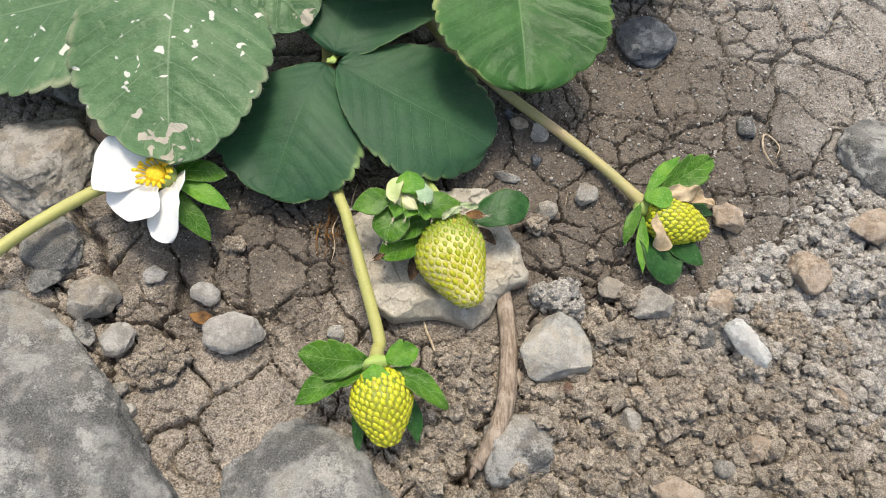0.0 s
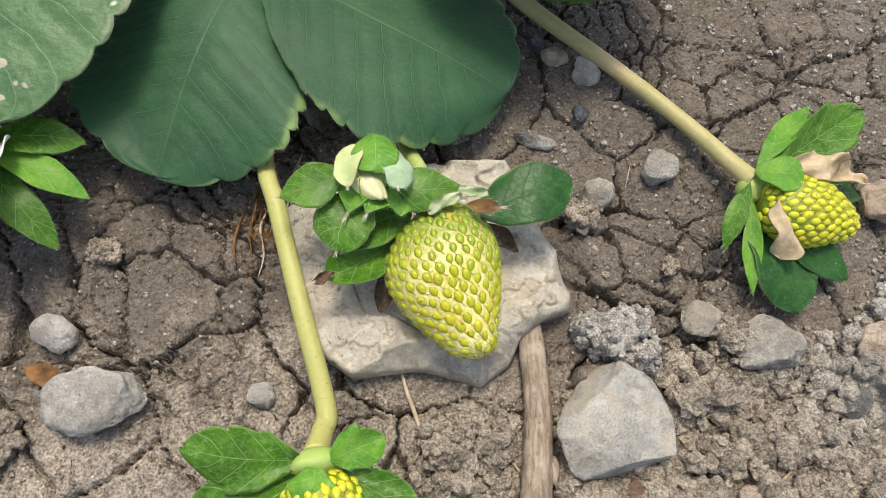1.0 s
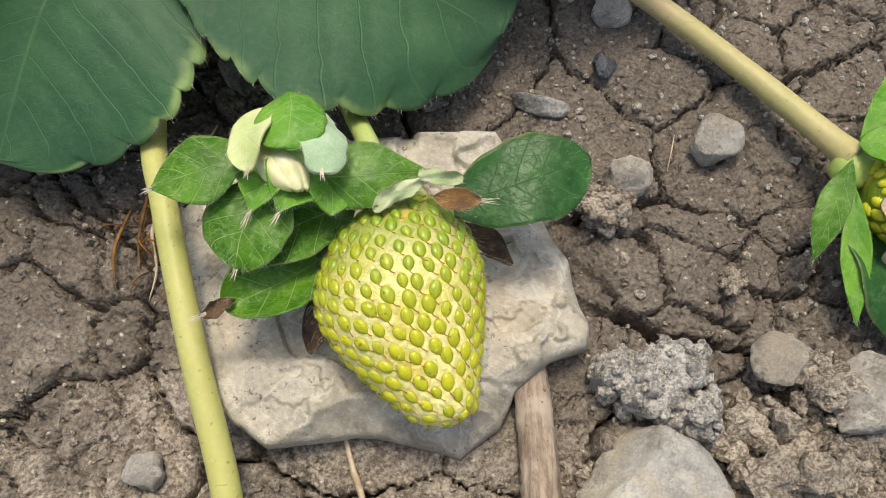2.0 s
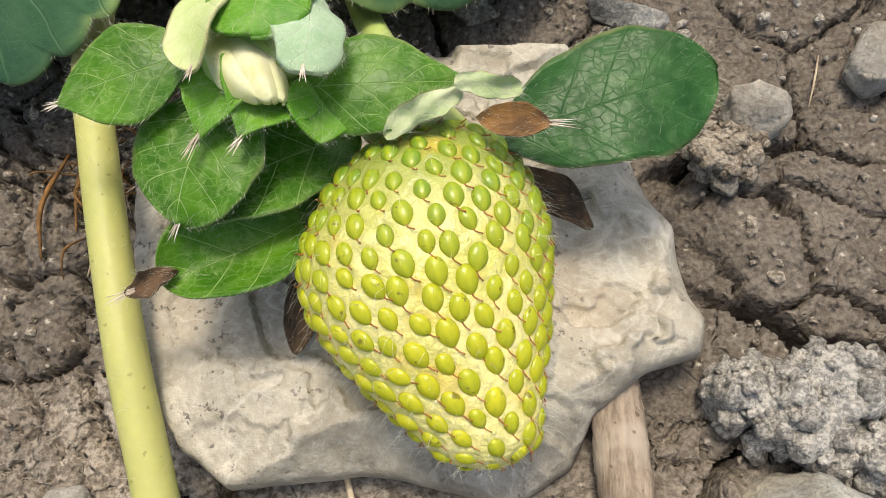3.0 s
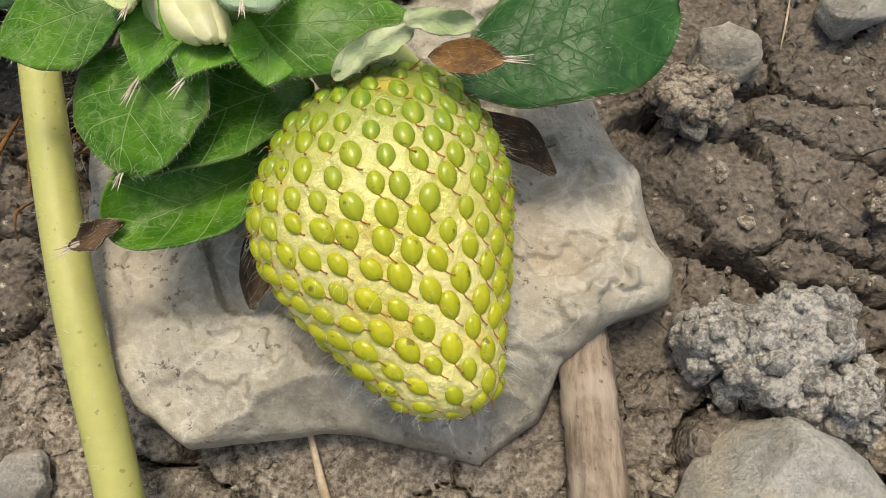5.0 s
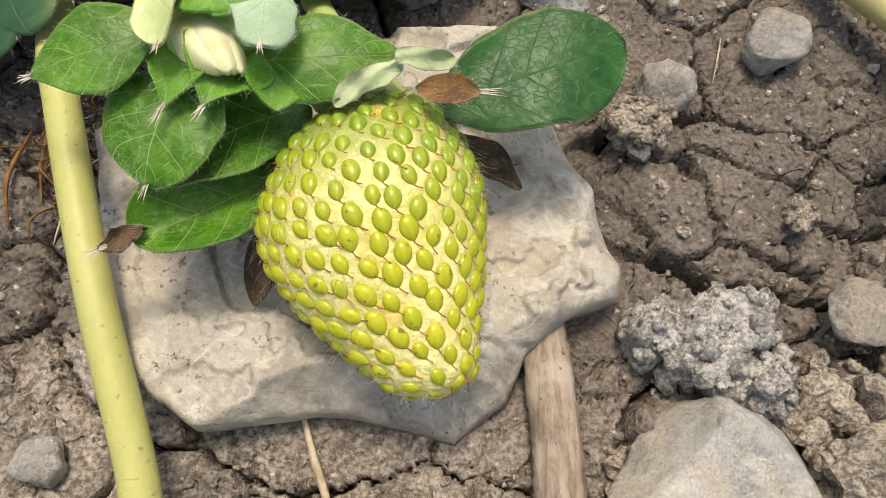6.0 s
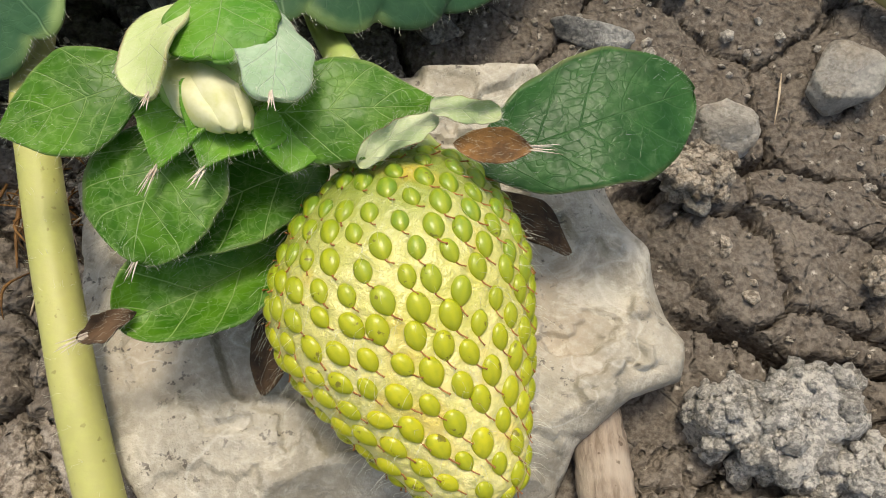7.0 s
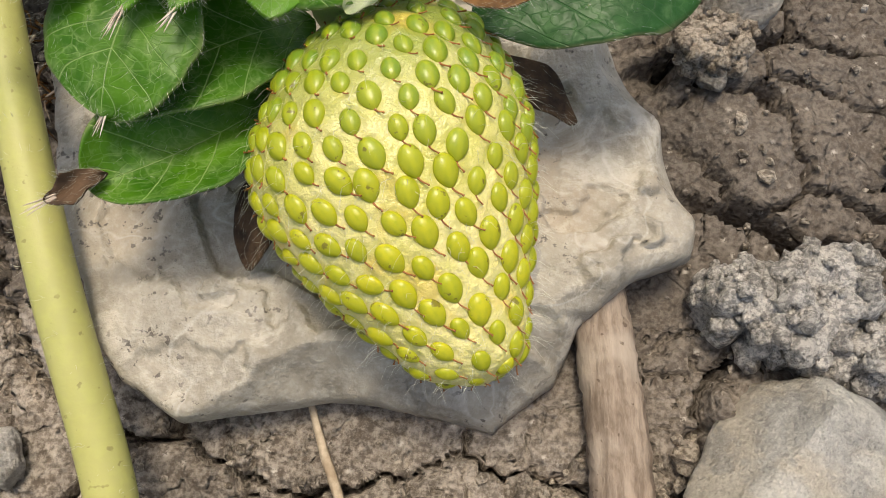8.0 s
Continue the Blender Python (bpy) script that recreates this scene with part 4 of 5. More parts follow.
SMALL = [
    (-112.6, 7.2, 8.4, 8.3, 6.5, 0, GREY_ROCK, "round grey pebble on brown soil"),
    (-99.6, 2.4, 12.5, 13.8, 8.5, -40, WARM_ROCK, "blunt warm grey stone on brown soil"),
    (-100.4, -6.8, 5.5, 9.1, 5.0, 20, GREY_ROCK, "small grey stone beside a pale stone"),
    (-91.3, -8.5, 10.0, 9.9, 7.5, 15, PALE_ROCK, "pale crumbly stone beside a crack"),
    (-70.3, 4.5, 8.4, 7.3, 6.0, 0, PALE_ROCK, "pale grey pebble beside a crack"),
    (-61.1, -7.1, 16.5, 10.9, 8.5, 14, PALE_ROCK, "pale angular stone beside a crack"),
    (-34.2, -5.1, 4.9, 4.7, 4.0, 0, PALE_ROCK, "small pale angular stone on soil"),
    (-88.5, -21.5, 4.5, 4.6, 4.0, 0, WARM_ROCK, "small warm grey pebble on soil"),
    (-85.4, -27.2, 3.9, 3.7, 3.4, 0, WARM_ROCK, "tiny warm grey pebble on soil"),
    (-84.7, 10.2, 6.9, 5.5, 4.0, 30, PALE_ROCK, "pale pebble set in the crust"),
    (101.8, 14.2, 12.6, 13.1, 8.5, 0, TAN_ROCK, "rounded tan pebble on crumbly soil"),
    (53.7, 4.1, 12.5, 10.9, 8.5, 30, WARM_ROCK, "blunt brown-grey stone on crumbly soil"),
    (43.1, 9.3, 9.0, 7.1, 6.0, 15, WARM_ROCK, "crumbly brown stone beside the fruit"),
    (78.5, -7.6, 7.3, 15.5, 8.5, 32, WHITE_ROCK, "long white stone chip on crumbly soil"),
    (44.6, -29.5, 6.2, 9.0, 6.0, 10, WARM_ROCK, "oval grey-brown pebble on crumbs"),
    (76.8, -35.3, 10.0, 6.9, 6.0, 25, TAN_ROCK, "wedge-shaped tan stone on crumbs"),
    (67.9, -40.9, 6.2, 5.6, 5.5, 0, GREY_ROCK, "round grey pebble among the crumbs"),
    (102.3, -21.9, 4.6, 6.6, 4.0, 10, TAN_ROCK, "small orange-tan pebble on crumbs"),
    (47.7, -21.3, 5.1, 4.5, 4.0, 0, TAN_ROCK, "small tan pebble among the crumbs"),
    (81.0, 33.1, 11.1, 10.1, 7.0, -25, TAN_ROCK, "tan stone beside the small fruit"),
    (38.0, 39.2, 7.7, 6.4, 6.0, 20, WARM_ROCK, "brown-grey pebble on cracked soil"),
    (25.9, 33.5, 6.5, 6.6, 5.5, 0, WARM_ROCK, "round crumbly pebble on cracked soil"),
    (22.5, 28.5, 7.1, 6.5, 4.5, 30, CLOD, "small brown lump beside the flat stone"),
    (22.3, 25.6, 2.4, 2.5, 2.6, 0, GREY_ROCK, "tiny grey pebble beside the flat stone"),
    (23.8, 50.9, 3.4, 4.3, 3.0, 0, DARK_ROCK, "tiny blue-grey pebble on cracked soil"),
    (18.8, 63.3, 6.1, 3.7, 3.6, -8, TAN_ROCK, "small oval tan pebble beside the stalk"),
    (14.3, 44.5, 8.7, 3.0, 3.0, -12, GREY_ROCK, "thin grey stone chip on soil"),
    (24.8, 59.6, 5.4, 6.4, 4.5, 40, PALE_ROCK, "small pale angular pebble by the stalk"),
    (-1.3, 44.9, 4.8, 3.4, 3.0, 0, GREY_ROCK, "small grey pebble beside the leaf"),
    (15.6, 66.9, 2.9, 4.5, 3.0, 20, DARK_ROCK, "tiny dark pebble beside the stalk"),
    (93.3, 66.2, 6.9, 7.6, 5.0, 0, GREY_ROCK, "round grey pebble on dusty soil"),
    (-106.2, 54.9, 6.4, 8.4, 7.0, 0, TAN_ROCK, "tan stone under the spotted leaf"),
    (-119.2, 69.7, 7.8, 9.2, 6.0, 20, GREY_ROCK, "grey stone under the spotted leaf"),
    (-28.3, 50.3, 5.7, 11.4, 7.0, 10, GREY_ROCK, "grey stone between the dark leaflets"),
    (-64.1, 19.8, 6.6, 5.4, 4.0, 10, CLOD, "reddish lump of soil in a crack"),
    (28.5, -20.0, 3.4, 3.9, 3.2, 0, RED_ROCK, "small red-brown pebble beside the stick"),
    (-84.2, -49.1, 19.8, 7.6, 9.0, 8, PALE_ROCK, "pale broken stone on brown soil"),
    (-108.9, -47.5, 11.7, 6.4, 8.0, -8, GREY_ROCK, "grey stone beside the large rock"),
    (55.0, -46.0, 14.3, 7.6, 7.0, -14, TAN_ROCK, "tan stone among crumbs of soil"),
    (125.9, 31.5, 16.5, 13.0, 9.0, 5, TAN_ROCK, "tan stone on dusty soil"),
    (38.5, 19.2, 3.4, 3.9, 3.5, 0, CLOD, "crumbly pale lump on cracked soil"),
    (27.2, 6.0, 10.4, 8.6, 9.5, 20, ASH_CLOD, "ashy grey crumbly clod beside the flat stone"),
    (31.6, 2.0, 8.1, 6.9, 9.0, 50, ASH_CLOD, "ashy crumbly clod beside the grey stone"),
    (69.4, -4.6, 7.3, 6.5, 5.0, 50, GREY_ROCK, "small grey stone in the crumbs"),
    (22.8, 7.0, 7.2, 6.4, 8.6, 30, ASH_CLOD, "ashy grey crumbly clod against the flat stone"),
    (31.4, 8.2, 7.4, 6.6, 8.4, -30, ASH_CLOD, "pale crumbly clod on cracked soil"),
    (-2.6, -13.0, 10.1, 9.1, 7.0, 10, CLOD, "warm brown clod beside the fruit"),
    (4.1, -22.7, 8.5, 9.3, 6.0, 10, CLOD, "ashy pale clod beside the stick"),
    (-3.4, -32.4, 8.8, 8.4, 6.0, 40, CLOD, "dark grey clod beside the rock"),
    (73.6, 4.7, 9.5, 8.1, 5.0, 10, TAN_ROCK, "orange-tan stone in the crumbs"),
    (55.3, -24.3, 15.7, 13.4, 8.0, 10, CLOD, "large brown clod of crumbly soil"),
    (93.0, -2.4, 14.2, 11.0, 7.0, 40, CLOD, "brown clod of crumbly soil"),
    (86.8, 2.5, 11.9, 8.5, 5.0, 20, CLOD, "brown clod beside the white chip"),
    (105.9, -6.4, 10.2, 8.3, 6.0, 70, CLOD, "brown clod of crumbly soil"),
    (26.8, -38.5, 10.5, 8.3, 6.0, 20, CLOD, "brown clod beside the dark stone"),
    (39.3, -40.5, 9.0, 9.7, 6.0, 20, CLOD, "pale brown clod of crumbly soil"),
    (88.5, -41.1, 11.0, 7.1, 5.0, 20, CLOD, "brown clod of crumbly soil"),
    (110.9, -29.3, 8.2, 6.7, 5.0, 20, CLOD, "grey clod of crumbly soil"),
    (-80.3, -14.7, 15.7, 13.2, 7.0, 20, CLOD, "raised lump of brown crust"),
]


def ground_at(x, y, r):
    a = np.linspace(0, 6.28, 9)[:-1]
    return float(np.percentile(ground_height(x + r * np.cos(a), y + r * np.sin(a)), 72))


def clod_shape(centre, size, spin, seed):
    """A lump of soil: a rough core stuck all over with crumbs."""
    core = rock(centre, size, spin, seed, 9, 4, 0.4)
    rnd = np.random.RandomState(seed)
    bits = [core]
    high = core[0][core[0][:, 2] > centre[2] - 0.2 * size[2]]
    v, f = ICO[2]
    for k in range(int(20 + 1.8 * size[0] * size[1])):
        r = 0.3 + 0.1 * size[0] * rnd.rand() ** 3
        g = v * (1 + 0.75 * (hash2(np.round(v[:, 0] * 3 + k), np.round(v[:, 1] * 3 + v[:, 2] * 7), k + seed) - 0.5))[:, None]
        g = g * rnd.uniform(0.7, 1.15, 3) @ turn(*rnd.uniform(0, 360, 3)).T * r
        bits.append((g + high[rnd.randint(len(high))], f))
    return join(bits)


for x, y, w, d, h, spin, sunk, seed, m, label in BIG:
    z = ground_at(x, y, w * 0.45)
    single("rock", rock((x, y, z + h * (0.5 - sunk)), (w, d, h), spin, seed, 9, 6 if w > 30 else 5, 0.07 if m is FACET_ROCK else 0.15, soft=2.0 if m is FACET_ROCK else 1.0, cuts=(0.45, 0.72) if m is FACET_ROCK else (0.6, 0.9)), m, (x, y, z), label, "rock", "rocks on the soil")
for k, (x, y, w, d, h, spin, m, label) in enumerate(SMALL):
    z = ground_at(x, y, w * 0.4)
    single("clod" if m in (CLOD, ASH_CLOD) else "pebble", clod_shape((x, y, z + h * 0.2), (w, d, h), spin, 100 + k) if m in (CLOD, ASH_CLOD) else rock((x, y, z + h * 0.3), (w, d, h), spin, 100 + k, 10, 5 if w > 9 else 4, 0.13, soft=1.3, cuts=(0.52, 0.88)), m, (x, y, z), label, "clod" if m in (CLOD, ASH_CLOD) else "pebble",
           "clods on the soil" if m in (CLOD, ASH_CLOD) else "pebbles on the soil")


# ---- dry stick, roots and bits of straw ----
def dry_stick():
    t = thing("dry_stick", (10, -15, 2), "dry peeling brown stick lying on soil against the flat stone", "stick")
    line = [(11.8, 9.0, 2.6), (12.6, 0.0, 3.2), (12.9, -8.0, 3.6), (12.2, -18.0, 4.6), (11.0, -25.0, 6.0), (7.8, -33.0, 7.0), (3.0, -41.0, 5.6)]
    shape = tube(line, [2.3, 2.3, 2.35, 2.6, 2.5, 2.3, 1.4], 90, 22, 0.12, 3)
    v = shape[0]
    v[:, 2] = np.maximum(v[:, 2], ground_height(v[:, 0], v[:, 1]) - 1.5)
    part("shaft", shape, WOOD, t)
    part("knot", rock((14.6, -17.0, 4.2), (3.2, 5.0, 3.0), 0, 44, 4, 3, 0.2), WOOD, t)
    part("split_end", tube([(4.2, -38.5, 6.2), (2.4, -41.6, 5.8), (1.6, -43.6, 5.0)], [1.2, 0.9, 0.3], 10, 8, 0.2, 6), WOOD, t)


dry_stick()


def strand(points, radius, material, name, label, category):
    pts = [(x, y, float(ground_height(x, y)) + z) for x, y, z in points]
    single(name, tube(pts, [radius * 0.5, radius, radius * 0.8, radius * 0.3], 26, 6, 0.15, len(points)), material, pts[0], label, category)


strand([(-10.8, 0.5, 1.4), (-9.5, -4.0, 0.7), (-7.6, -9.0, 0.6), (-6.8, -13, 0.6), (-8, -16, 0.4)], 0.42, ROOT, "rootlet", "thin dry tan rootlet on cracked soil", "root")
strand([(5.0, -10.0, 0.6), (8.0, -15.0, 0.8), (11.0, -19.0, 0.6)], 0.3, ROOT, "rootlet", "thin pale dry rootlet beside the stick", "root")
strand([(33.0, 40.5, 0.5), (32.2, 37.5, 0.9), (31.6, 35.0, 0.5)], 0.12, ROOT, "rootlet", "tiny pale rootlet on soil", "root")
strand([(-104.0, 66.0, 0.8), (-101.5, 58.0, 1.2), (-102.0, 48.0, 0.6)], 0.5, ROOT, "rootlet", "dry brown rootlet beside the leaf", "root")
strand([(100.0, 52.0, 0.7), (97.0, 58.0, 1.4), (99.0, 64.0, 0.9), (103.0, 60.0, 0.8), (101.0, 55.0, 0.6)], 0.35, ROOT, "rootlet", "curled pale rootlet on dusty soil", "root")
strand([(62.0, -4.0, 1.2), (59.5, -8.5, 1.4), (57.0, -11.0, 1.0)], 0.7, STRAW, "straw", "short bit of pale straw on crumbs", "straw")
strand([(84.0, 22.0, 1.0), (85.5, 17.0, 1.6), (84.5, 12.0, 0.9)], 0.35, ROOT, "rootlet", "thin pale rootlet on crumbs", "root")
strand([(51.0, -20.0, 1.4), (57.0, -15.0, 1.9), (63.0, -10.0, 1.1)], 0.3, ROOT, "rootlet", "thin dry root over the crumbs", "root")
strand([(29.0, -25.0, 1.0), (31.0, -29.0, 1.4), (30.0, -34.0, 0.8)], 0.35, ROOT, "rootlet", "thin dry root on crumbs", "root")
strand([(117.0, -23.0, 1.2), (121.0, -27.0, 1.6), (118.0, -34.0, 1.2), (122.0, -40.0, 0.9)], 0.5, ROOT, "rootlet", "pale twisted root on crumbs", "root")
strand([(-35.5, 30.0, 0.6), (-36.8, 25.0, 1.6), (-36.0, 20.0, 0.9), (-36.9, 16.0, 0.5)], 0.24, ROOT, "rootlet", "frayed brown root fibres beside the stem", "root")
strand([(-40.5, 28.0, 0.6), (-41.2, 22.0, 1.2), (-40.6, 17.0, 0.6)], 0.28, BROWN_LEAF, "rootlet", "brown dry root fibre in a crack", "root")
strand([(-30.5, 41.0, 0.6), (-31.4, 36.0, 2.2), (-32.4, 30.0, 1.6), (-33.4, 24.0, 0.5)], 0.24, ROOT, "rootlet", "pale dry root fibre under the leaf", "root")
strand([(-38.5, 33.0, 0.6), (-38.0, 29.0, 1.8), (-38.8, 24.0, 0.9), (-38.2, 20.0, 0.4)], 0.26, BROWN_LEAF, "rootlet", "orange-brown root fibre beside the stalk", "root")


def root_tuft(centre, spread, count, material, label, seed):
    """A tangle of dry root fibres torn out of the soil."""
    rnd = np.random.RandomState(seed)
    bits = []
    for _ in range(count):
        x, y = centre[0] + spread[0] * rnd.normal(), centre[1] + spread[1] * rnd.normal()
        way = np.array([0.5 * rnd.normal(), -1.0 + 0.6 * rnd.normal(), 0.0])
        way /= np.linalg.norm(way)
        far = rnd.uniform(2.0, 6.0)
        z = float(ground_height(x, y))
        pts = [np.array([x, y, z - 0.3]) + way * far * f + (0.5 * rnd.normal(), 0.3 * rnd.normal(), lift) for f, lift in ((0, 0), (0.35, rnd.uniform(0.6, 2.2)), (0.7, rnd.uniform(0.6, 2.0)), (1, rnd.uniform(0, 0.8)))]
        bits.append(tube(pts, [0.05, rnd.uniform(0.08, 0.17), 0.1, 0.03], 12, 5))
    v, f = join(bits)
    single("root_tuft", (v, f), material, (centre[0], centre[1], 1.0), label, "root")


root_tuft((-36.8, 27.5), (1.6, 4.2), 46, BROWN_LEAF, "tangle of orange-brown dry root fibres beside the stalk", 11)
root_tuft((-31.0, 27.0), (0.9, 2.4), 16, ROOT, "few pale dry root fibres beside the stalk", 12)
flake = blade((-73.5, -1.5, 3.4), (-66.0, -4.5, 3.2), 3.6, (0.1, 0.2, 1), 0.1, 0.08, nu=14, nv=8, thick=0.2, wave=0.1, seed=5)
single("dry_leaf_flake", flake[:3], BROWN_LEAF, (-70, -3, 2.5), "small orange-brown flake of dry leaf beside a pebble", "leaf")

# ---- strawberry plant ----
def sepal(t, base, tip, width, normal, material=None, cup=0.12, bend=0.08, hairs=26, dry=0.0, seed=0, name="sepal", label="", **more):
    b = blade(base, tip, width, normal, cup, bend, nu=40, nv=16, thick=0.28, seed=seed, **{"irr": 0.045, "widest": 0.5, "wave": 0.03, "blunt": 0.75, **more})
    ob = part(name, b[:3], material or SEPAL, t, label)
    if hairs:
        part("hairs", join([fringe(b[3], hairs * 4, 0.65, seed + 1, 0.007), down(b[3], hairs * 4, 0.7, seed + 2, 0.005)]), HAIR, ob)
    if dry:
        base, tip = np.array(base, float), np.array(tip, float)
        d = (tip - base) / np.linalg.norm(tip - base)
        part("dry_tip", join([tube([tip - d * dry * 0.5 + np.array(o) * 0.3, tip + d * dry * 0.3 + np.array(o) * 0.6, tip + d * dry + np.array(o)],
                                   [0.08, 0.05, 0.012], 8, 5) for o in ((0, 0, 0), (0.3, -0.4, 0.2), (-0.3, 0.3, -0.1), (0.15, 0.3, 0.3), (-0.2, -0.3, 0.1))]), DRY_TIP, ob)
    return ob


def fruit_surface(base, tip, width, depth, profile, bow):
    """A function from (s, angle) to a point on a fruit: s runs from calyx to tip, angle 0 is up."""
    base, tip, bow = (np.asarray(a, float) for a in (base, tip, bow))
    axis = (tip - base) / np.linalg.norm(tip - base)
    side = np.cross(axis, (0, 0, 1.0))
    side /= np.linalg.norm(side)
    up = np.cross(side, axis)
    ss, rr = np.array(profile, float).T

    def radius(s):
        k = np.clip(np.searchsorted(ss, s) - 1, 0, len(ss) - 2)
        return np.interp(s, ss, rr)

    def at(s, a):
        r = radius(s)
        c = base + (tip - base) * s + bow * math.sin(math.pi * min(max(s, 0), 1))
        return c + side * (math.sin(a) * r * width / 2) + up * (math.cos(a) * r * depth / 2)

    return at, radius, side, up, axis


def smooth_profile(points, n=60):
    p = curve(points, n)
    p = np.clip(p, 0, 2)
    return [tuple(q) for q in p]


def fruit(t, base, tip, width, depth, bow, flesh, achene_mat, spacing, size, upto, seed, pits=0.0):
    prof = smooth_profile([(0.0, 0.3), (0.03, 0.5), (0.12, 0.77), (0.3, 0.975), (0.45, 1.0), (0.62, 0.86), (0.8, 0.61), (0.91, 0.44), (0.97, 0.28), (1.0, 0.0)])
    at, radius, side, up, axis = fruit_surface(base, tip, width, depth, prof, bow)
    nu, na = 170, 190
    verts, uv = [], []
    length = float(np.linalg.norm(np.subtract(tip, base)))
    # seeds stand in a spiral, evenly over the surface
    s_list = np.linspace(0, 1, 400)
    dens = np.array([max(radius(s), 0.02) * math.hypot(1, (radius(min(s + .005, 1)) - radius(max(s - .005, 0))) / 0.01 * width / 2 / length) for s in s_list])
    cum = np.cumsum(dens) / dens.sum()
    area = dens.mean() * math.pi * (width + depth) / 2 * length
    count = int(area / (spacing ** 2 * 0.87))
    rnd = np.random.RandomState(seed)
    seeds = []
    # seeds spread evenly over the skin: scattered, then pushed apart
    sv = np.interp((np.arange(count) + 0.5) / count, cum, s_list)
    av = (np.arange(count) * 2.399963 + rnd.normal(size=count) * 0.08 + seed) % (2 * math.pi)
    for turn_no in range(26):
        here = np.array([at(u, w) for u, w in zip(sv, av)])
        gap = here[:, None] - here[None]
        far = np.sqrt((gap ** 2).sum(-1)) + np.eye(count) * 99
        push = (gap / far[..., None] * (np.maximum(1.35 * spacing - far, 0) / spacing)[..., None]).sum(1)
        da = np.array([at(u, w + 0.02) for u, w in zip(sv, av)]) - here
        ds = np.array([at(min(u + 0.01, 1), w) for u, w in zip(sv, av)]) - here
        la, ls = np.linalg.norm(da, axis=1) + 1e-6, np.linalg.norm(ds, axis=1) + 1e-6
        av = av + np.clip((push * da).sum(1) / la * 0.3 * 0.02 / la * spacing, -0.2, 0.2)
        sv = np.clip(sv + np.clip((push * ds).sum(1) / ls * 0.3 * 0.01 / ls * spacing, -0.02, 0.02), 0.015, 0.985)
    sv = np.clip(sv + rnd.normal(size=count) * 0.05 * spacing / length, 0.012, 0.988)
    av = av + rnd.normal(size=count) * 0.06 * spacing / (width / 2)
    seeds = list(zip(sv.tolist(), (av % (2 * math.pi)).tolist()))
    for i in range(nu + 1):
        s = 0.5 - 0.5 * math.cos(math.pi * i / nu)
        for j in range(na):
            verts.append(at(s, 2 * math.pi * j / na))
            uv.append((s, j / na))
    verts = np.array(verts)
    faces = [(i * na + j, i * na + (j + 1) % na, (i + 1) * na + (j + 1) % na, (i + 1) * na + j) for i in range(nu) for j in range(na)]
    faces.append(tuple(range(na - 1, -1, -1)))
    pts = np.array([at(s, a) for s, a in seeds])
    ctr = np.array([np.asarray(base) + (np.subtract(tip, base)) * s + np.asarray(bow) * math.sin(math.pi * s) for s in [u[0] for u in uv]])
    out = verts - ctr
    out /= np.linalg.norm(out, axis=1)[:, None] + 1e-9
    # each seed sits in a shallow pit, the flesh swells between
    d2 = np.concatenate([((some[:, None, :] - pts[None]) ** 2).sum(-1).min(1) for some in np.array_split(verts, 12)])
    verts = verts - out * (pits * np.exp(-d2 / (0.42 * spacing) ** 2))[:, None]
    body = part("flesh", (verts, faces, np.array(uv)), flesh, t)
    ob_mesh = achene_mesh(achene_mat)
    rest = []
    n_parts = 0
    for (s, a), p in zip(seeds, pts):
        e = 0.01
        ds = at(min(s + e, 1), a) - at(s - e, a)
        da = at(s, a + e) - at(s, a - e)
        ds /= np.linalg.norm(ds) + 1e-9
        nrm = np.cross(da, ds)
        nrm /= np.linalg.norm(nrm) + 1e-9
        c = np.asarray(base) + np.subtract(tip, base) * s
        if nrm @ (p - c) < 0:
            nrm = -nrm
        yaw = rnd.normal() * 0.16 - 0.12 - 0.25 * math.sin(a)
        x = np.cross(ds, nrm)
        ydir = ds * math.cos(yaw) + x * math.sin(yaw)
        ydir -= nrm * (ydir @ nrm)
        ydir /= np.linalg.norm(ydir)
        xdir = np.cross(ydir, nrm)
        k = size * rnd.uniform(0.82, 1.1) * (1.0 if s < 0.85 else 0.9)
        m = np.column_stack([xdir, ydir, nrm]) * k
        pos = p - nrm * (pits * 0.66)
        if math.cos(a) > upto:
            ob = new("achene", ob_mesh)
            ob.parent = t
            mat4 = Matrix([[*m[r], (pos[r] - ORIGIN[t][r]) * MM] for r in range(3)] + [[0, 0, 0, 1]])
            ob.matrix_local = mat4
            n_parts += 1
        else:
            v = ACHENE_SHAPE[0] @ m.T + pos
            rest.append((v, ACHENE_SHAPE[1]))
    v, f = join(rest)
    slots = list(ACHENE_SHAPE[2]) * len(rest)
    me = mesh("achenes", v, f, [achene_mat, STYLE], ORIGIN[t], slots=slots)
    ob = new("achenes", me)
    ob.parent = t
    tagged(ob, "seeds on the shaded underside", kind="stuff")
    fine = []
    for k in range(420 if length > 22 else 160):
        s, a = rnd.uniform(0.05, 0.99), rnd.uniform(-1.75, 1.75)
        p = at(s, a)
        d = p - (np.asarray(base) + np.subtract(tip, base) * s)
        d = d / (np.linalg.norm(d) + 1e-9) + 0.5 * axis + 0.35 * rnd.normal(size=3)
        d /= np.linalg.norm(d)
        ln = rnd.uniform(0.7, 1.9)
        fine.append(tube([p, p + d * ln * 0.5 + rnd.normal(size=3) * 0.1, p + d * ln + axis * 0.3 * ln], [0.012, 0.010, 0.004], 3, 3, smooth_line=False))
    part("hairs", join(fine), HAIR, t)
    return at, n_parts


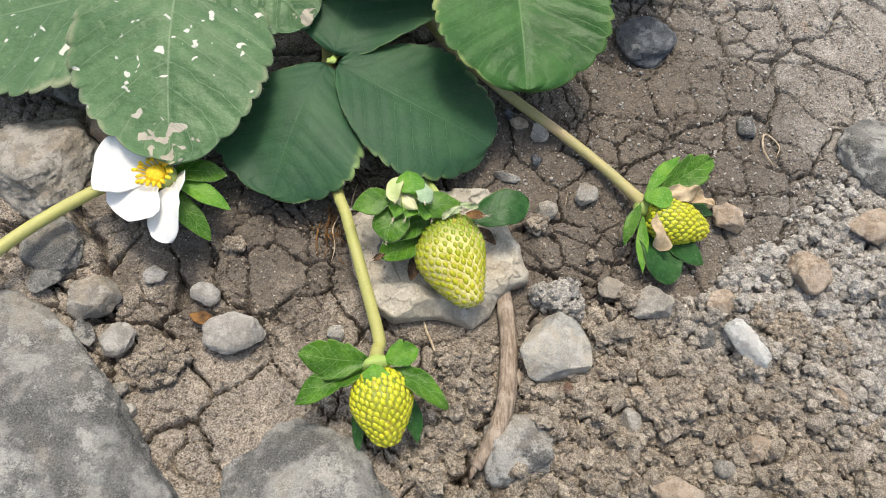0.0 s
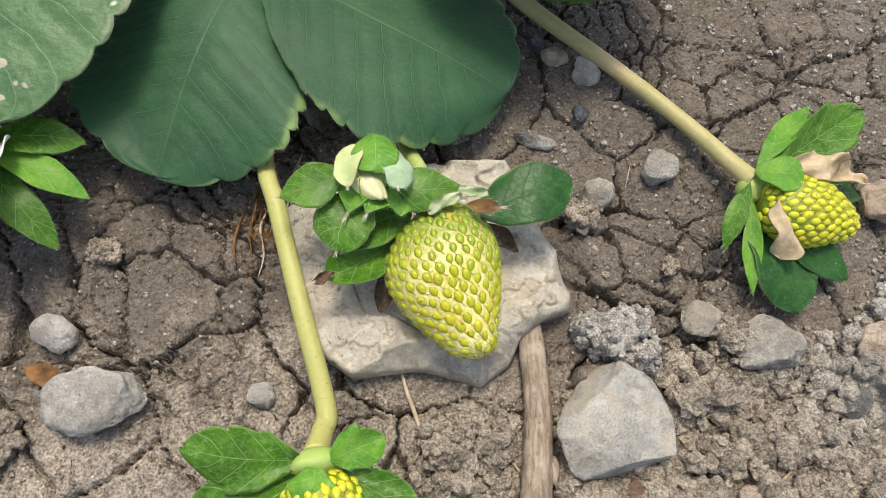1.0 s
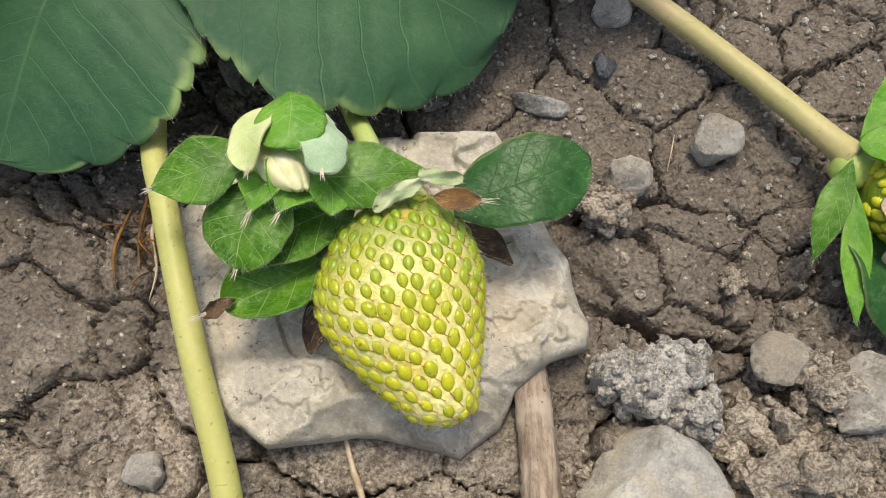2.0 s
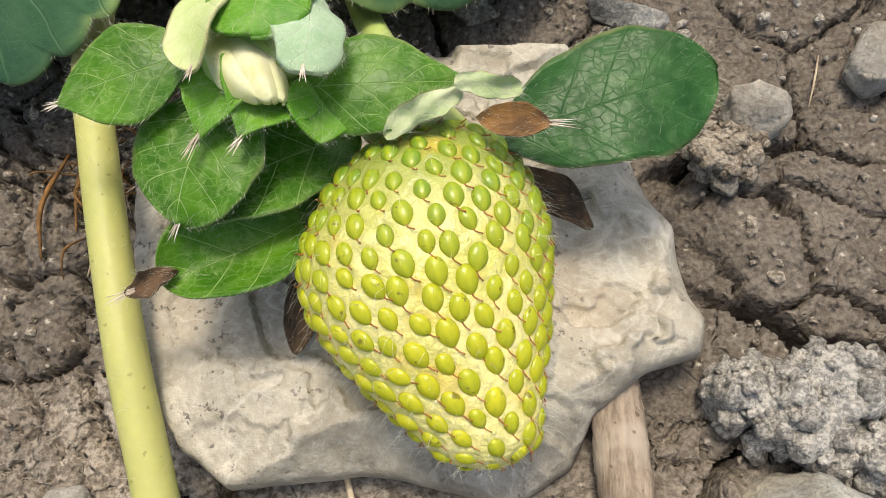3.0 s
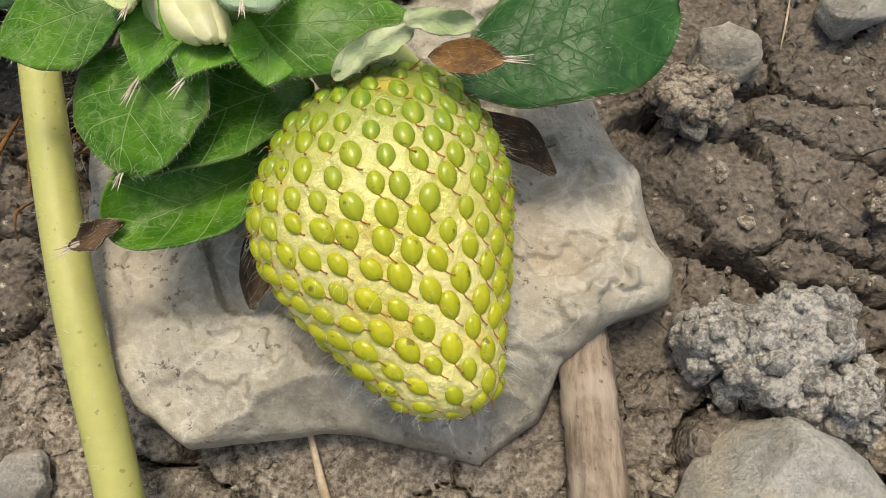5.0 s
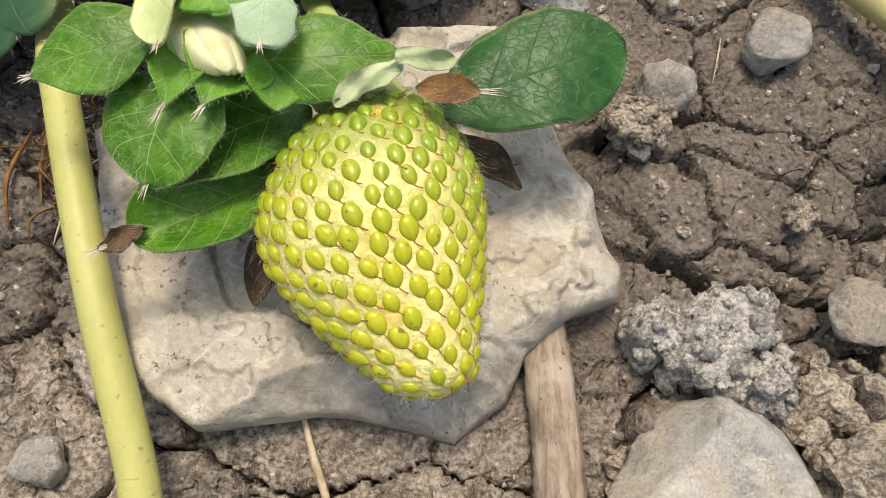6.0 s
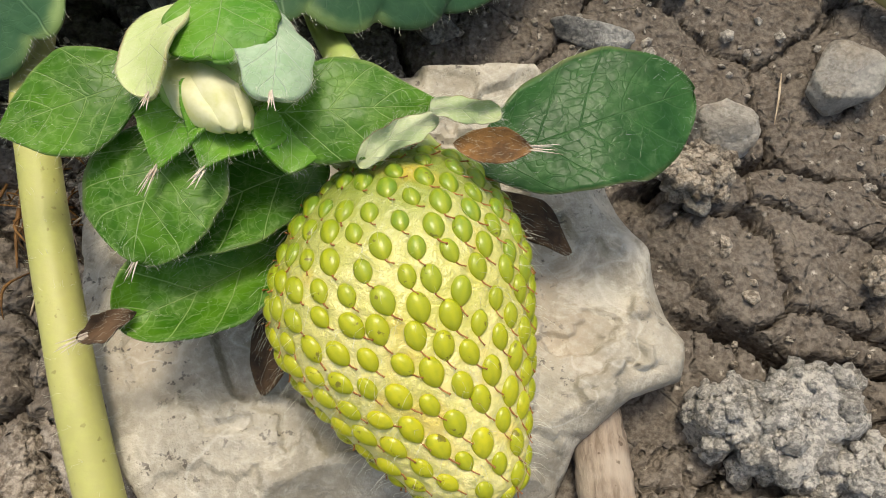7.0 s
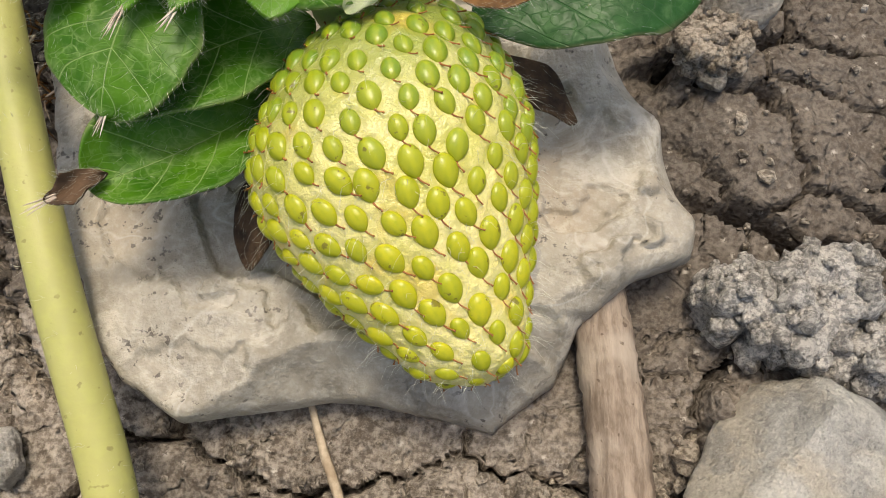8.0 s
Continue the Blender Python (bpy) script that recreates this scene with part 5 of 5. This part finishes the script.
def achene_shape():
    """One seed, long axis along y, with its dry style at the lower end."""
    v, f = ICO[3]
    v = v.copy()
    w = np.where(v[:, 1] > 0, 1 - 0.34 * v[:, 1] ** 2, 1.0)
    v = np.column_stack([v[:, 0] * 0.86 * w, v[:, 1] * 1.2, v[:, 2] * 0.62 * (1 - 0.12 * v[:, 1])])
    st = tube([(0, 1.08, 0.05), (-0.05, 1.26, 0.12), (-0.18, 1.5, 0.26), (-0.4, 1.74, 0.42), (-0.46, 1.84, 0.5)], [0.14, 0.075, 0.06, 0.055, 0.1], 8, 5)
    verts, faces = join([(v, f), st])
    return verts, faces, [0] * len(f) + [1] * len(st[1])


ACHENE_SHAPE = achene_shape()
ACHENE_CACHE = {}


def achene_mesh(material):
    if material.name not in ACHENE_CACHE:
        ACHENE_CACHE[material.name] = mesh("achene", ACHENE_SHAPE[0], ACHENE_SHAPE[1], [material, STYLE], slots=ACHENE_SHAPE[2])
    return ACHENE_CACHE[material.name]


def main_fruit():
    t = thing("strawberry", (-4, 14, 5), "unripe green strawberry with yellow-green seeds lying on a flat stone", "strawberry", "strawberries on the plant")
    fruit(t, (-4.7, 25.0, 12.8), (2.2, -0.3, 11.8), 19.3, 17.2, (-2.1, 0, 0.4), FLESH, ACHENE, 2.16, 0.84, 0.12, 5, 0.36)
    part("calyx_base", rock((-5.4, 25.8, 14.2), (9.0, 4.0, 8.0), 0, 61, 3, 3, 0.1), STEM_GREEN, t)
    line = [(-5.5, 26, 14.5), (-8, 32, 14), (-12, 42, 9), (-18, 60, 7), (-26, 95, 7), (-32, 135, 4)]
    part("stem", tube(line, [1.5, 1.3, 1.3, 1.4, 1.6, 2.0], 50, 12), STEM_GREEN, t)
    sepal(t, (1.2, 23.4, 16.6), (17.6, 29.2, 17.6), 10.6, (0.05, -0.12, 1), SEPAL_DARK, 0.02, 0.06, 34, seed=21, wave=0.04, label="dark green blunt sepal with fine hairs", blunt=0.55, widest=0.55)
    sepal(t, (-0.4, 23.4, 19.8), (5.0, 22.8, 20.4), 2.5, (0, -0.3, 1), BROWN_LEAF, 0.2, 0.12, 22, dry=1.6, seed=22, label="withered brown pointed bract")
    sepal(t, (-6.8, 21.6, 20.0), (-1.4, 24.8, 21.0), 1.9, (0.2, -0.5, 1), BRACT, 0.12, 0.06, 26, seed=23, label="pale crumpled bract with a brown edge", wave=0.22, blunt=0.3, irr=0.14)
    sepal(t, (-2.0, 25.2, 21.6), (2.8, 25.0, 21.2), 1.7, (0, -0.5, 1), BRACT, 0.15, 0.05, 26, seed=28, label="pale crumpled bract", wave=0.2, blunt=0.25, irr=0.12)
    sepal(t, (-10.0, 20.8, 12.6), (-22.9, 11.6, 15.8), 7.8, (-0.1, -0.25, 1), SEPAL, 0.34, -0.02, 30, seed=24, label="green cupped sepal with a withered tip", blunt=0.5, widest=0.62)
    sepal(t, (-21.6, 12.4, 16.3), (-25.2, 10.6, 16.0), 1.8, (0, -0.3, 1), BROWN_DARK, 0.3, 0.1, 14, dry=1.4, seed=29, name="withered_tip", wave=0.24, irr=0.14)
    sepal(t, (-9.5, 24.5, 14.2), (-22.2, 16.6, 16.2), 8.0, (0, -0.1, 1), SEPAL, 0.1, 0.08, 20, seed=25, label="green sepal under the bud", blunt=0.6)
    sepal(t, (-10.6, 15.6, 10.8), (-14.4, 8.0, 8.2), 4.2, (-0.5, -0.2, 0.9), BROWN_DARK, 0.15, 0.1, 14, seed=26, label="withered brown sepal on the stone")
    sepal(t, (2.0, 23.4, 12.0), (9.4, 19.0, 9.8), 3.6, (0.3, 0.1, 0.9), BROWN_DARK, 0.12, 0.06, 20, seed=27, label="withered brown sepal lying on the stone", wave=0.08)


def flower_bud():
    t = thing("flower_bud", (-17, 27, 14), "half-open strawberry flower bud with pale green sepals", "flower bud")
    line = [(-16.6, 29, 20), (-15.6, 34, 19), (-16.5, 39, 14), (-20, 50, 7), (-28, 90, 6), (-34, 135, 4)]
    part("stem", tube(line, [1.7, 1.4, 1.4, 1.5, 1.7, 2.0], 50, 12), STEM_GREEN, t)
    part("receptacle", rock((-16.8, 27.2, 21.5), (8.5, 7.0, 7.0), 0, 62, 3, 3, 0.08), STEM_GREEN, t)
    for k, (b, e, w, n, bend) in enumerate([((-20.6, 29.6, 22.6), (-15.6, 22.6, 24.5), 3.4, (-0.25, -0.45, 1), 0.16), ((-20.9, 29.2, 22.4), (-18.0, 24.6, 23.6), 3.0, (-0.9, -0.5, 0.6), 0.13),
                                            ((-19.6, 30.0, 22.6), (-14.6, 22.5, 24.6), 3.4, (0.3, -0.2, 1), 0.16), ((-18.8, 30.2, 22.4), (-13.9, 22.9, 24.0), 3.4, (0.8, 0.0, 0.8), 0.13)]):
        b2 = blade(b, e, w, n, -0.3, bend, nu=30, nv=20, thick=0.4, seed=70 + k, blunt=0.5, wave=0.05, irr=0.05)
        part("petal", b2[:3], BUD_YELLOW if k == 1 else BUD_WHITE, t, "yellow-green outer petal" if k == 1 else "creamy white furled petal")
    sepal(t, (-16.0, 25.0, 21.6), (-1.2, 26.6, 20.6), 7.6, (0, -0.15, 1), SEPAL, -0.04, 0.08, 34, seed=31, label="green pointed sepal", widest=0.46, blunt=1.05)
    sepal(t, (-20.0, 28.2, 22.2), (-31.4, 23.4, 21.4), 7.4, (0, -0.1, 1), SEPAL, 0.04, 0.10, 34, dry=0.8, seed=32, label="green pointed sepal", blunt=1.05)
    sepal(t, (-18.2, 26.0, 20.8), (-21.8, 15.2, 19.4), 9.8, (-0.15, -0.3, 1), SEPAL, -0.06, 0.10, 34, dry=1.0, seed=33, label="broad green sepal with a pale tip", blunt=0.55, widest=0.55, wave=0.05)
    sepal(t, (-18.2, 27.0, 21.6), (-20.3, 20.3, 22.4), 6.4, (-0.25, -0.4, 1), SEPAL_LIGHT, 0.12, 0.1, 30, dry=1.5, blunt=1.3, widest=0.34, seed=34, label="light green sepal with a silvery tip", irr=0.08)
    sepal(t, (-14.2, 26.6, 21.4), (-17.2, 20.2, 22.6), 7.0, (0.15, -0.4, 1), SEPAL_LIGHT, 0.16, 0.1, 30, dry=1.0, blunt=1.3, widest=0.36, seed=35, label="light green sepal cupping the bud", irr=0.08)
    sepal(t, (-12.6, 26.4, 21.2), (-11.6, 20.8, 21.6), 5.4, (0.5, -0.3, 1), SEPAL_LIGHT, 0.1, 0.12, 14, seed=39, blunt=0.7)
    sepal(t, (-19.0, 32.2, 24.0), (-20.0, 23.9, 25.6), 4.7, (-0.45, -0.2, 1), SEPAL_CREAM, 0.1, 0.12, 20, dry=0.7, seed=36, label="pale cream-green folded sepal", blunt=0.4, widest=0.5, irr=0.06)
    sepal(t, (-16.8, 34.4, 23.6), (-16.0, 26.2, 26.6), 7.6, (0, -0.1, 1), SEPAL_LIGHT, -0.12, 0.14, 14, seed=37, label="green hooded sepal", blunt=0.4, widest=0.6)
    sepal(t, (-13.6, 32.0, 24.2), (-12.2, 23.6, 26.4), 5.0, (0.4, -0.1, 1), SEPAL_PALE, -0.10, 0.10, 40, dry=0.8, seed=38, label="silvery pale green sepal", blunt=0.34, widest=0.55, wave=0.06, irr=0.07)
    t.location += Vector((0.5, 0.0, -1.2)) * MM


def hanging_fruit():
    t = thing("strawberry", (-21, -26, 8), "small yellow-green unripe strawberry hanging above a grey rock", "strawberry", "strawberries on the plant")
    fruit(t, (-22.6, -18.0, 13.4), (-19.2, -36.6, 9.6), 15.4, 13.6, (0, 0, 0.4), FLESH_YOUNG, ACHENE_YOUNG, 1.8, 0.8, 0.2, 9, 0.15)
    part("calyx_base", rock((-23.0, -16.8, 14.2), (8.0, 4.4, 7.4), 10, 63, 2, 3, 0.08), STEM_GREEN, t)
    line = [(-23.1, -16.0, 13.6), (-22.8, -11.8, 8.4), (-22.6, -7.6, 7.4), (-27.4, 8.2, 10.4), (-32.6, 25.4, 11.2), (-36.0, 36.0, 9.2), (-39, 60, 6), (-42, 95, 5), (-36, 135, 4)]
    part("stem", tube(line, [2.0, 1.75, 1.7, 1.65, 1.6, 1.6, 1.7, 1.9, 2.2], 100, 16), STEM, t, "yellow-green fruit stalk with dark specks")
    part("stem_hairs", fuzz(line, 1.65, 900, 0.7, 4, 0.010), HAIR, t)
    sepal(t, (-24.0, -16.8, 16.0), (-42.0, -15.2, 17.0), 9.6, (0.05, -0.35, 1), SEPAL, 0.04, 0.05, 16, blunt=0.92, seed=41, label="ragged green sepal", wave=0.09, teeth=3, tooth=0.12)
    sepal(t, (-25.0, -18.5, 14.4), (-42.4, -27.0, 13.0), 7.6, (-0.1, 0.25, 1), SEPAL, 0.25, 0.05, 16, blunt=0.92, seed=42, wave=0.09, teeth=3, tooth=0.1)
    sepal(t, (-21.0, -16.8, 16.4), (-12.4, -13.6, 17.2), 6.6, (0.1, -0.3, 1), SEPAL_LIGHT, 0.02, 0.1, 16, blunt=0.92, seed=43, wave=0.09, teeth=3, tooth=0.1)
    sepal(t, (-20.0, -18.0, 14.6), (-4.6, -27.6, 12.6), 7.0, (0.3, 0.2, 1), SEPAL, 0.2, 0.08, 16, blunt=0.92, seed=44, wave=0.08)
    sepal(t, (-26.0, -20.5, 11.4), (-26.6, -37.2, 7.8), 5.6, (-0.7, 0, 0.7), SEPAL_DARK, 0.05, 0.02, 12, seed=45)
    sepal(t, (-16.4, -21.0, 11.0), (-11.6, -35.4, 7.4), 6.0, (0.6, 0, 0.8), SEPAL_DARK, 0.05, 0.02, 12, seed=46)
    sepal(t, (-22.8, -17.0, 17.0), (-24.2, -23.6, 17.4), 6.6, (-0.1, -0.4, 1), SEPAL_LIGHT, -0.1, 0.14, 16, seed=47, label="light green sepal folded over the fruit", blunt=0.9, irr=0.08, wave=0.08)


def side_fruit():
    t = thing("strawberry", (58, 30, 4), "small unripe strawberry with withered petals resting on cracked soil", "strawberry", "strawberries on the plant")
    fruit(t, (54.0, 29.8, 9.4), (72.4, 26.4, 7.8), 13.6, 12.6, (0, 0.4, 0.3), FLESH_YOUNG, ACHENE_YOUNG, 1.8, 0.8, 0.2, 3, 0.15)
    part("calyx_base", rock((53.4, 33.2, 8.6), (5.6, 5.6, 5.0), 40, 64, 3, 3, 0.1), STEM_GREEN, t)
    line = [(53.4, 34.0, 9.4), (51.0, 37.6, 8.4), (42.4, 48.2, 6.6), (30.8, 58.6, 6.8), (11.0, 74.8, 7.4), (-8, 95, 8), (-28, 138, 4)]
    part("stem", tube(line, [2.2, 1.75, 1.6, 1.6, 1.7, 1.8, 2.2], 80, 16), STEM_RED, t, "reddish green fruit stalk")
    part("stem_hairs", fuzz(line, 1.6, 500, 0.7, 5, 0.010), HAIR, t)
    sepal(t, (53.5, 36.0, 11.0), (66.0, 49.6, 11.0), 4.6, (-0.2, 0.2, 1), SEPAL_LIGHT, 0.12, 0.06, 16, blunt=1.0, seed=51, label="narrow upright light green sepal")
    sepal(t, (56.5, 36.0, 10.6), (77.0, 49.8, 10.2), 8.8, (0.1, -0.2, 1), SEPAL, 0.06, 0.05, 18, blunt=1.0, seed=52, label="notched green sepal", fold=0.1, teeth=3, tooth=0.14, wave=0.06)
    sepal(t, (60.0, 34.4, 8.6), (75.6, 33.0, 6.4), 8.0, (0.1, 0.3, 1), SEPAL_DARK, 0.08, 0.06, 12, seed=53)
    sepal(t, (52.0, 33.2, 11.4), (46.4, 20.4, 8.6), 3.9, (-0.4, 0.1, 1), SEPAL, 0.05, 0.1, 14, blunt=1.0, seed=54)
    sepal(t, (53.0, 30.6, 9.2), (52.0, 13.0, 6.2), 3.5, (-0.3, 0, 1), SEPAL_LIGHT, 0.08, 0.06, 14, blunt=1.0, seed=55)
    sepal(t, (53.5, 29.6, 7.6), (60.4, 10.6, 5.2), 12.4, (0.05, -0.1, 1), SEPAL_DARK, 0.05, 0.05, 18, seed=56, label="broad dark green sepal under the fruit", blunt=0.5, wave=0.05)
    sepal(t, (56.0, 27.6, 6.6), (70.6, 16.8, 5.4), 8.4, (0.15, -0.1, 1), SEPAL_DARK, 0.08, 0.05, 16, seed=57)
    sepal(t, (52.6, 35.0, 12.4), (60.2, 33.0, 14.6), 7.6, (0, 0.1, 1), SEPAL_LIGHT, 0.0, 0.12, 8, seed=58, label="light ribbed calyx lobe", blunt=0.45, widest=0.6)
    sepal(t, (58.0, 35.8, 13.2), (68.6, 36.6, 13.4), 5.4, (0.1, -0.2, 1), STRAW, 0.06, 0.12, 0, seed=59, name="petal", label="withered straw-coloured petal", wave=0.34, irr=0.12, blunt=0.5)
    sepal(t, (66.0, 37.0, 11.6), (74.2, 33.8, 10.2), 4.2, (0.2, 0, 1), STRAW, 0.06, 0.1, 0, seed=60, name="petal", label="withered straw-coloured petal", wave=0.34, irr=0.12, blunt=0.5)
    sepal(t, (55.6, 29.4, 13.2), (57.4, 19.0, 9.4), 5.2, (0.2, -0.3, 1), STRAW, 0.06, 0.1, 0, seed=61, name="petal", label="withered straw-coloured petal", wave=0.36, irr=0.12, blunt=0.5)


def open_flower():
    t = thing("strawberry_flower", (-74, 25, 20), "white strawberry flower with yellow stamens under a spotted leaf", "flower")
    c = np.array([-82.5, 32.5, 17.0])
    line = [c + (1.5, 2.0, -3.0), (-85.3, 39.5, 9.5), (-96.5, 33.4, 11.0), (-109.3, 23.6, 12.0), (-122.3, 10.4, 13.0), (-141, -11, 11), (-170, -36, 4)]
    part("stem", tube(line, [1.8, 1.7, 1.7, 1.7, 1.7, 1.8, 1.8], 60, 14), STEM, t)
    part("receptacle", rock(tuple(c + (0.8, 0.6, -0.6)), (7.0, 7.0, 5.0), 0, 65, 2, 3, 0.06), STEM_GREEN, t)
    for k, (o, d, w, n) in enumerate([((-1, 0.5, 0), (-16.0, 4.0, 1.0), 13.5, (-0.35, -0.1, 1)), ((-1, -1, 0), (-6.5, -11.5, -1.5), 15.5, (-0.45, -0.2, 1)),
                                   ((3.2, -1.5, 0), (4.6, -17.5, 0.0), 10.5, (-0.6, -0.1, 0.8)), ((4.8, -8.0, -0.5), (5.0, 2.0, -0.5), 7.0, (-0.7, 0.1, 0.7)), ((0, 1, 0), (-4.0, 11.0, -5.0), 11.0, (-0.3, 0.1, 1))]):
        b = blade(c + 1.1 * np.array(o, float), c + 1.1 * np.array(d), 1.22 * w, n, 0.10, 0.10, nu=28, nv=18, thick=0.22, seed=80 + k, blunt=0.5, widest=0.58, wave=0.04, irr=0.05)
        part("petal", b[:3], PETAL, t)
    rnd = np.random.RandomState(8)
    part("flower_centre", rock(tuple(c + (-0.6, -0.4, 2.0)), (5.4, 5.4, 3.6), 0, 66, 0, 3, 0.15), POLLEN, t)
    for k in range(18):
        a = k * 0.349
        foot = c + np.array([1.6 * math.cos(a), 1.6 * math.sin(a), 0.4])
        head = c + np.array([(3.6 + rnd.rand()) * math.cos(a) - 1.0, (3.6 + rnd.rand()) * math.sin(a) - 0.4, 2.8 + rnd.rand() * 1.2])
        part("stamen", join([tube([foot, (foot + head) / 2 + (0, 0, 0.5), head], [0.28, 0.22, 0.2], 6, 5),
                             rock(tuple(head), (1.1, 1.9, 0.9), math.degrees(a) + 90, 90 + k, 0, 1, 0.1)]), POLLEN, t)
    sepal(t, c + (1.5, 1.5, -1.5), (-66.0, 36.0, 12.8), 7.0, (0.2, 0, 1), SEPAL, 0.05, 0.1, 12, seed=71)
    sepal(t, c + (2.0, 0.0, -2.0), (-64.2, 26.0, 11.5), 5.8, (0.2, 0.1, 1), SEPAL_LIGHT, 0.1, 0.08, 12, seed=72)
    sepal(t, c + (1.6, -1.5, -2.5), (-69.0, 17.6, 9.0), 6.4, (0.3, 0, 1), SEPAL, 0.05, 0.06, 12, seed=73)


def leaf(name_label, centre, leaflets, petiole, material, quilt, tooth=0.03, widest=0.56, blunt=0.5):
    t = thing("strawberry_leaf", centre, name_label, "leaf", "leaves of the strawberry plant")
    part("petiole", tube(petiole, [0.9, 1.4, 1.8, 2.2], 40, 12), STEM_GREEN, t)
    part("leaf_node", rock(tuple(np.array(centre, float) + (0, 0, -0.4)), (3.4, 2.6, 1.4), 20, 33, 3, 3, 0.3), STEM_GREEN, t)
    for k, (base, tip, width, normal, cup, bend, seed) in enumerate(leaflets):
        b = blade(base, tip, width, normal, cup, bend, teeth=11, nu=154, nv=44, thick=0.3, widest=widest, quilt=quilt, ribs=9, wave=0.03, seed=seed,
                  blunt=blunt, tooth=tooth, irr=0.02)
        lf = part("leaflet", b[:3], material, t)
        part("hairs", fringe(b[3], 160, 0.9, seed + 5, 0.014), HAIR, lf)


def leaves():
    leaf("dark green three-part strawberry leaf shading the soil", (-39.4, 74.2, 16.5),
         [((-40.9, 72.2, 17.0), (-54.2, 31.0, 10.8), 43.0, (-0.05, -0.05, 1), -0.04, 0.05, 1),
          ((-37.3, 72.7, 17.0), (8.1, 50.7, 9.7), 45.9, (0.1, 0.05, 1), 0.0, 0.05, 2),
          ((-38.3, 76.2, 17.0), (-24.0, 123.7, 18.5), 55.0, (0, 0, 1), 0.03, 0.04, 3)],
         [(-39.4, 74.6, 15.2), (-36, 86, 11), (-33, 112, 8), (-34, 140, 3)], LEAF_DARK, 0.2, 0.035)
    leaf("pale-spotted green strawberry leaf hanging over the flower", (-79.3, 106.7, 28.5),
         [((-82.5, 104.4, 28.5), (-79.0, 33.5, 22.5), 55.0, (0, -0.05, 1), -0.04, 0.04, 4),
          ((-84.0, 98.0, 20.6), (-158.0, 80.0, 12.5), 64.0, (-0.1, 0, 1), -0.02, 0.04, 5),
          ((-78.2, 108.9, 27.0), (-45.9, 82.5, 21.0), 37.0, (0.1, 0, 1), 0.02, 0.05, 6)],
         [(-79.3, 106.7, 28.5), (-74, 120, 24), (-55, 138, 14), (-40, 150, 3)], LEAF_SPOT, 0.7, 0.03, 0.47, 0.58)
    leaf("bright green strawberry leaf above the fruit stalk", (12.0, 116.5, 33.5),
         [((12.0, 116.5, 33.5), (16.7, 59.6, 26.1), 51.0, (0, -0.05, 1), 0.05, 0.04, 7),
          # unseen side leaflets, added to shade the dark leaf and the soil
          ((8.8, 115.5, 33.0), (-50.0, 112.0, 30.0), 49.0, (0, 0.05, 1), 0.03, 0.04, 8),
          ((15.1, 118.6, 33.0), (69.3, 135.7, 27.0), 49.0, (0, 0.05, 1), 0.03, 0.04, 9)],
         [(12.0, 116.5, 33.5), (4, 122, 30), (-16, 134, 18), (-32, 143, 3)], LEAF_MID, 0.5)


main_fruit()
flower_bud()
hanging_fruit()
side_fruit()
open_flower()
leaves()
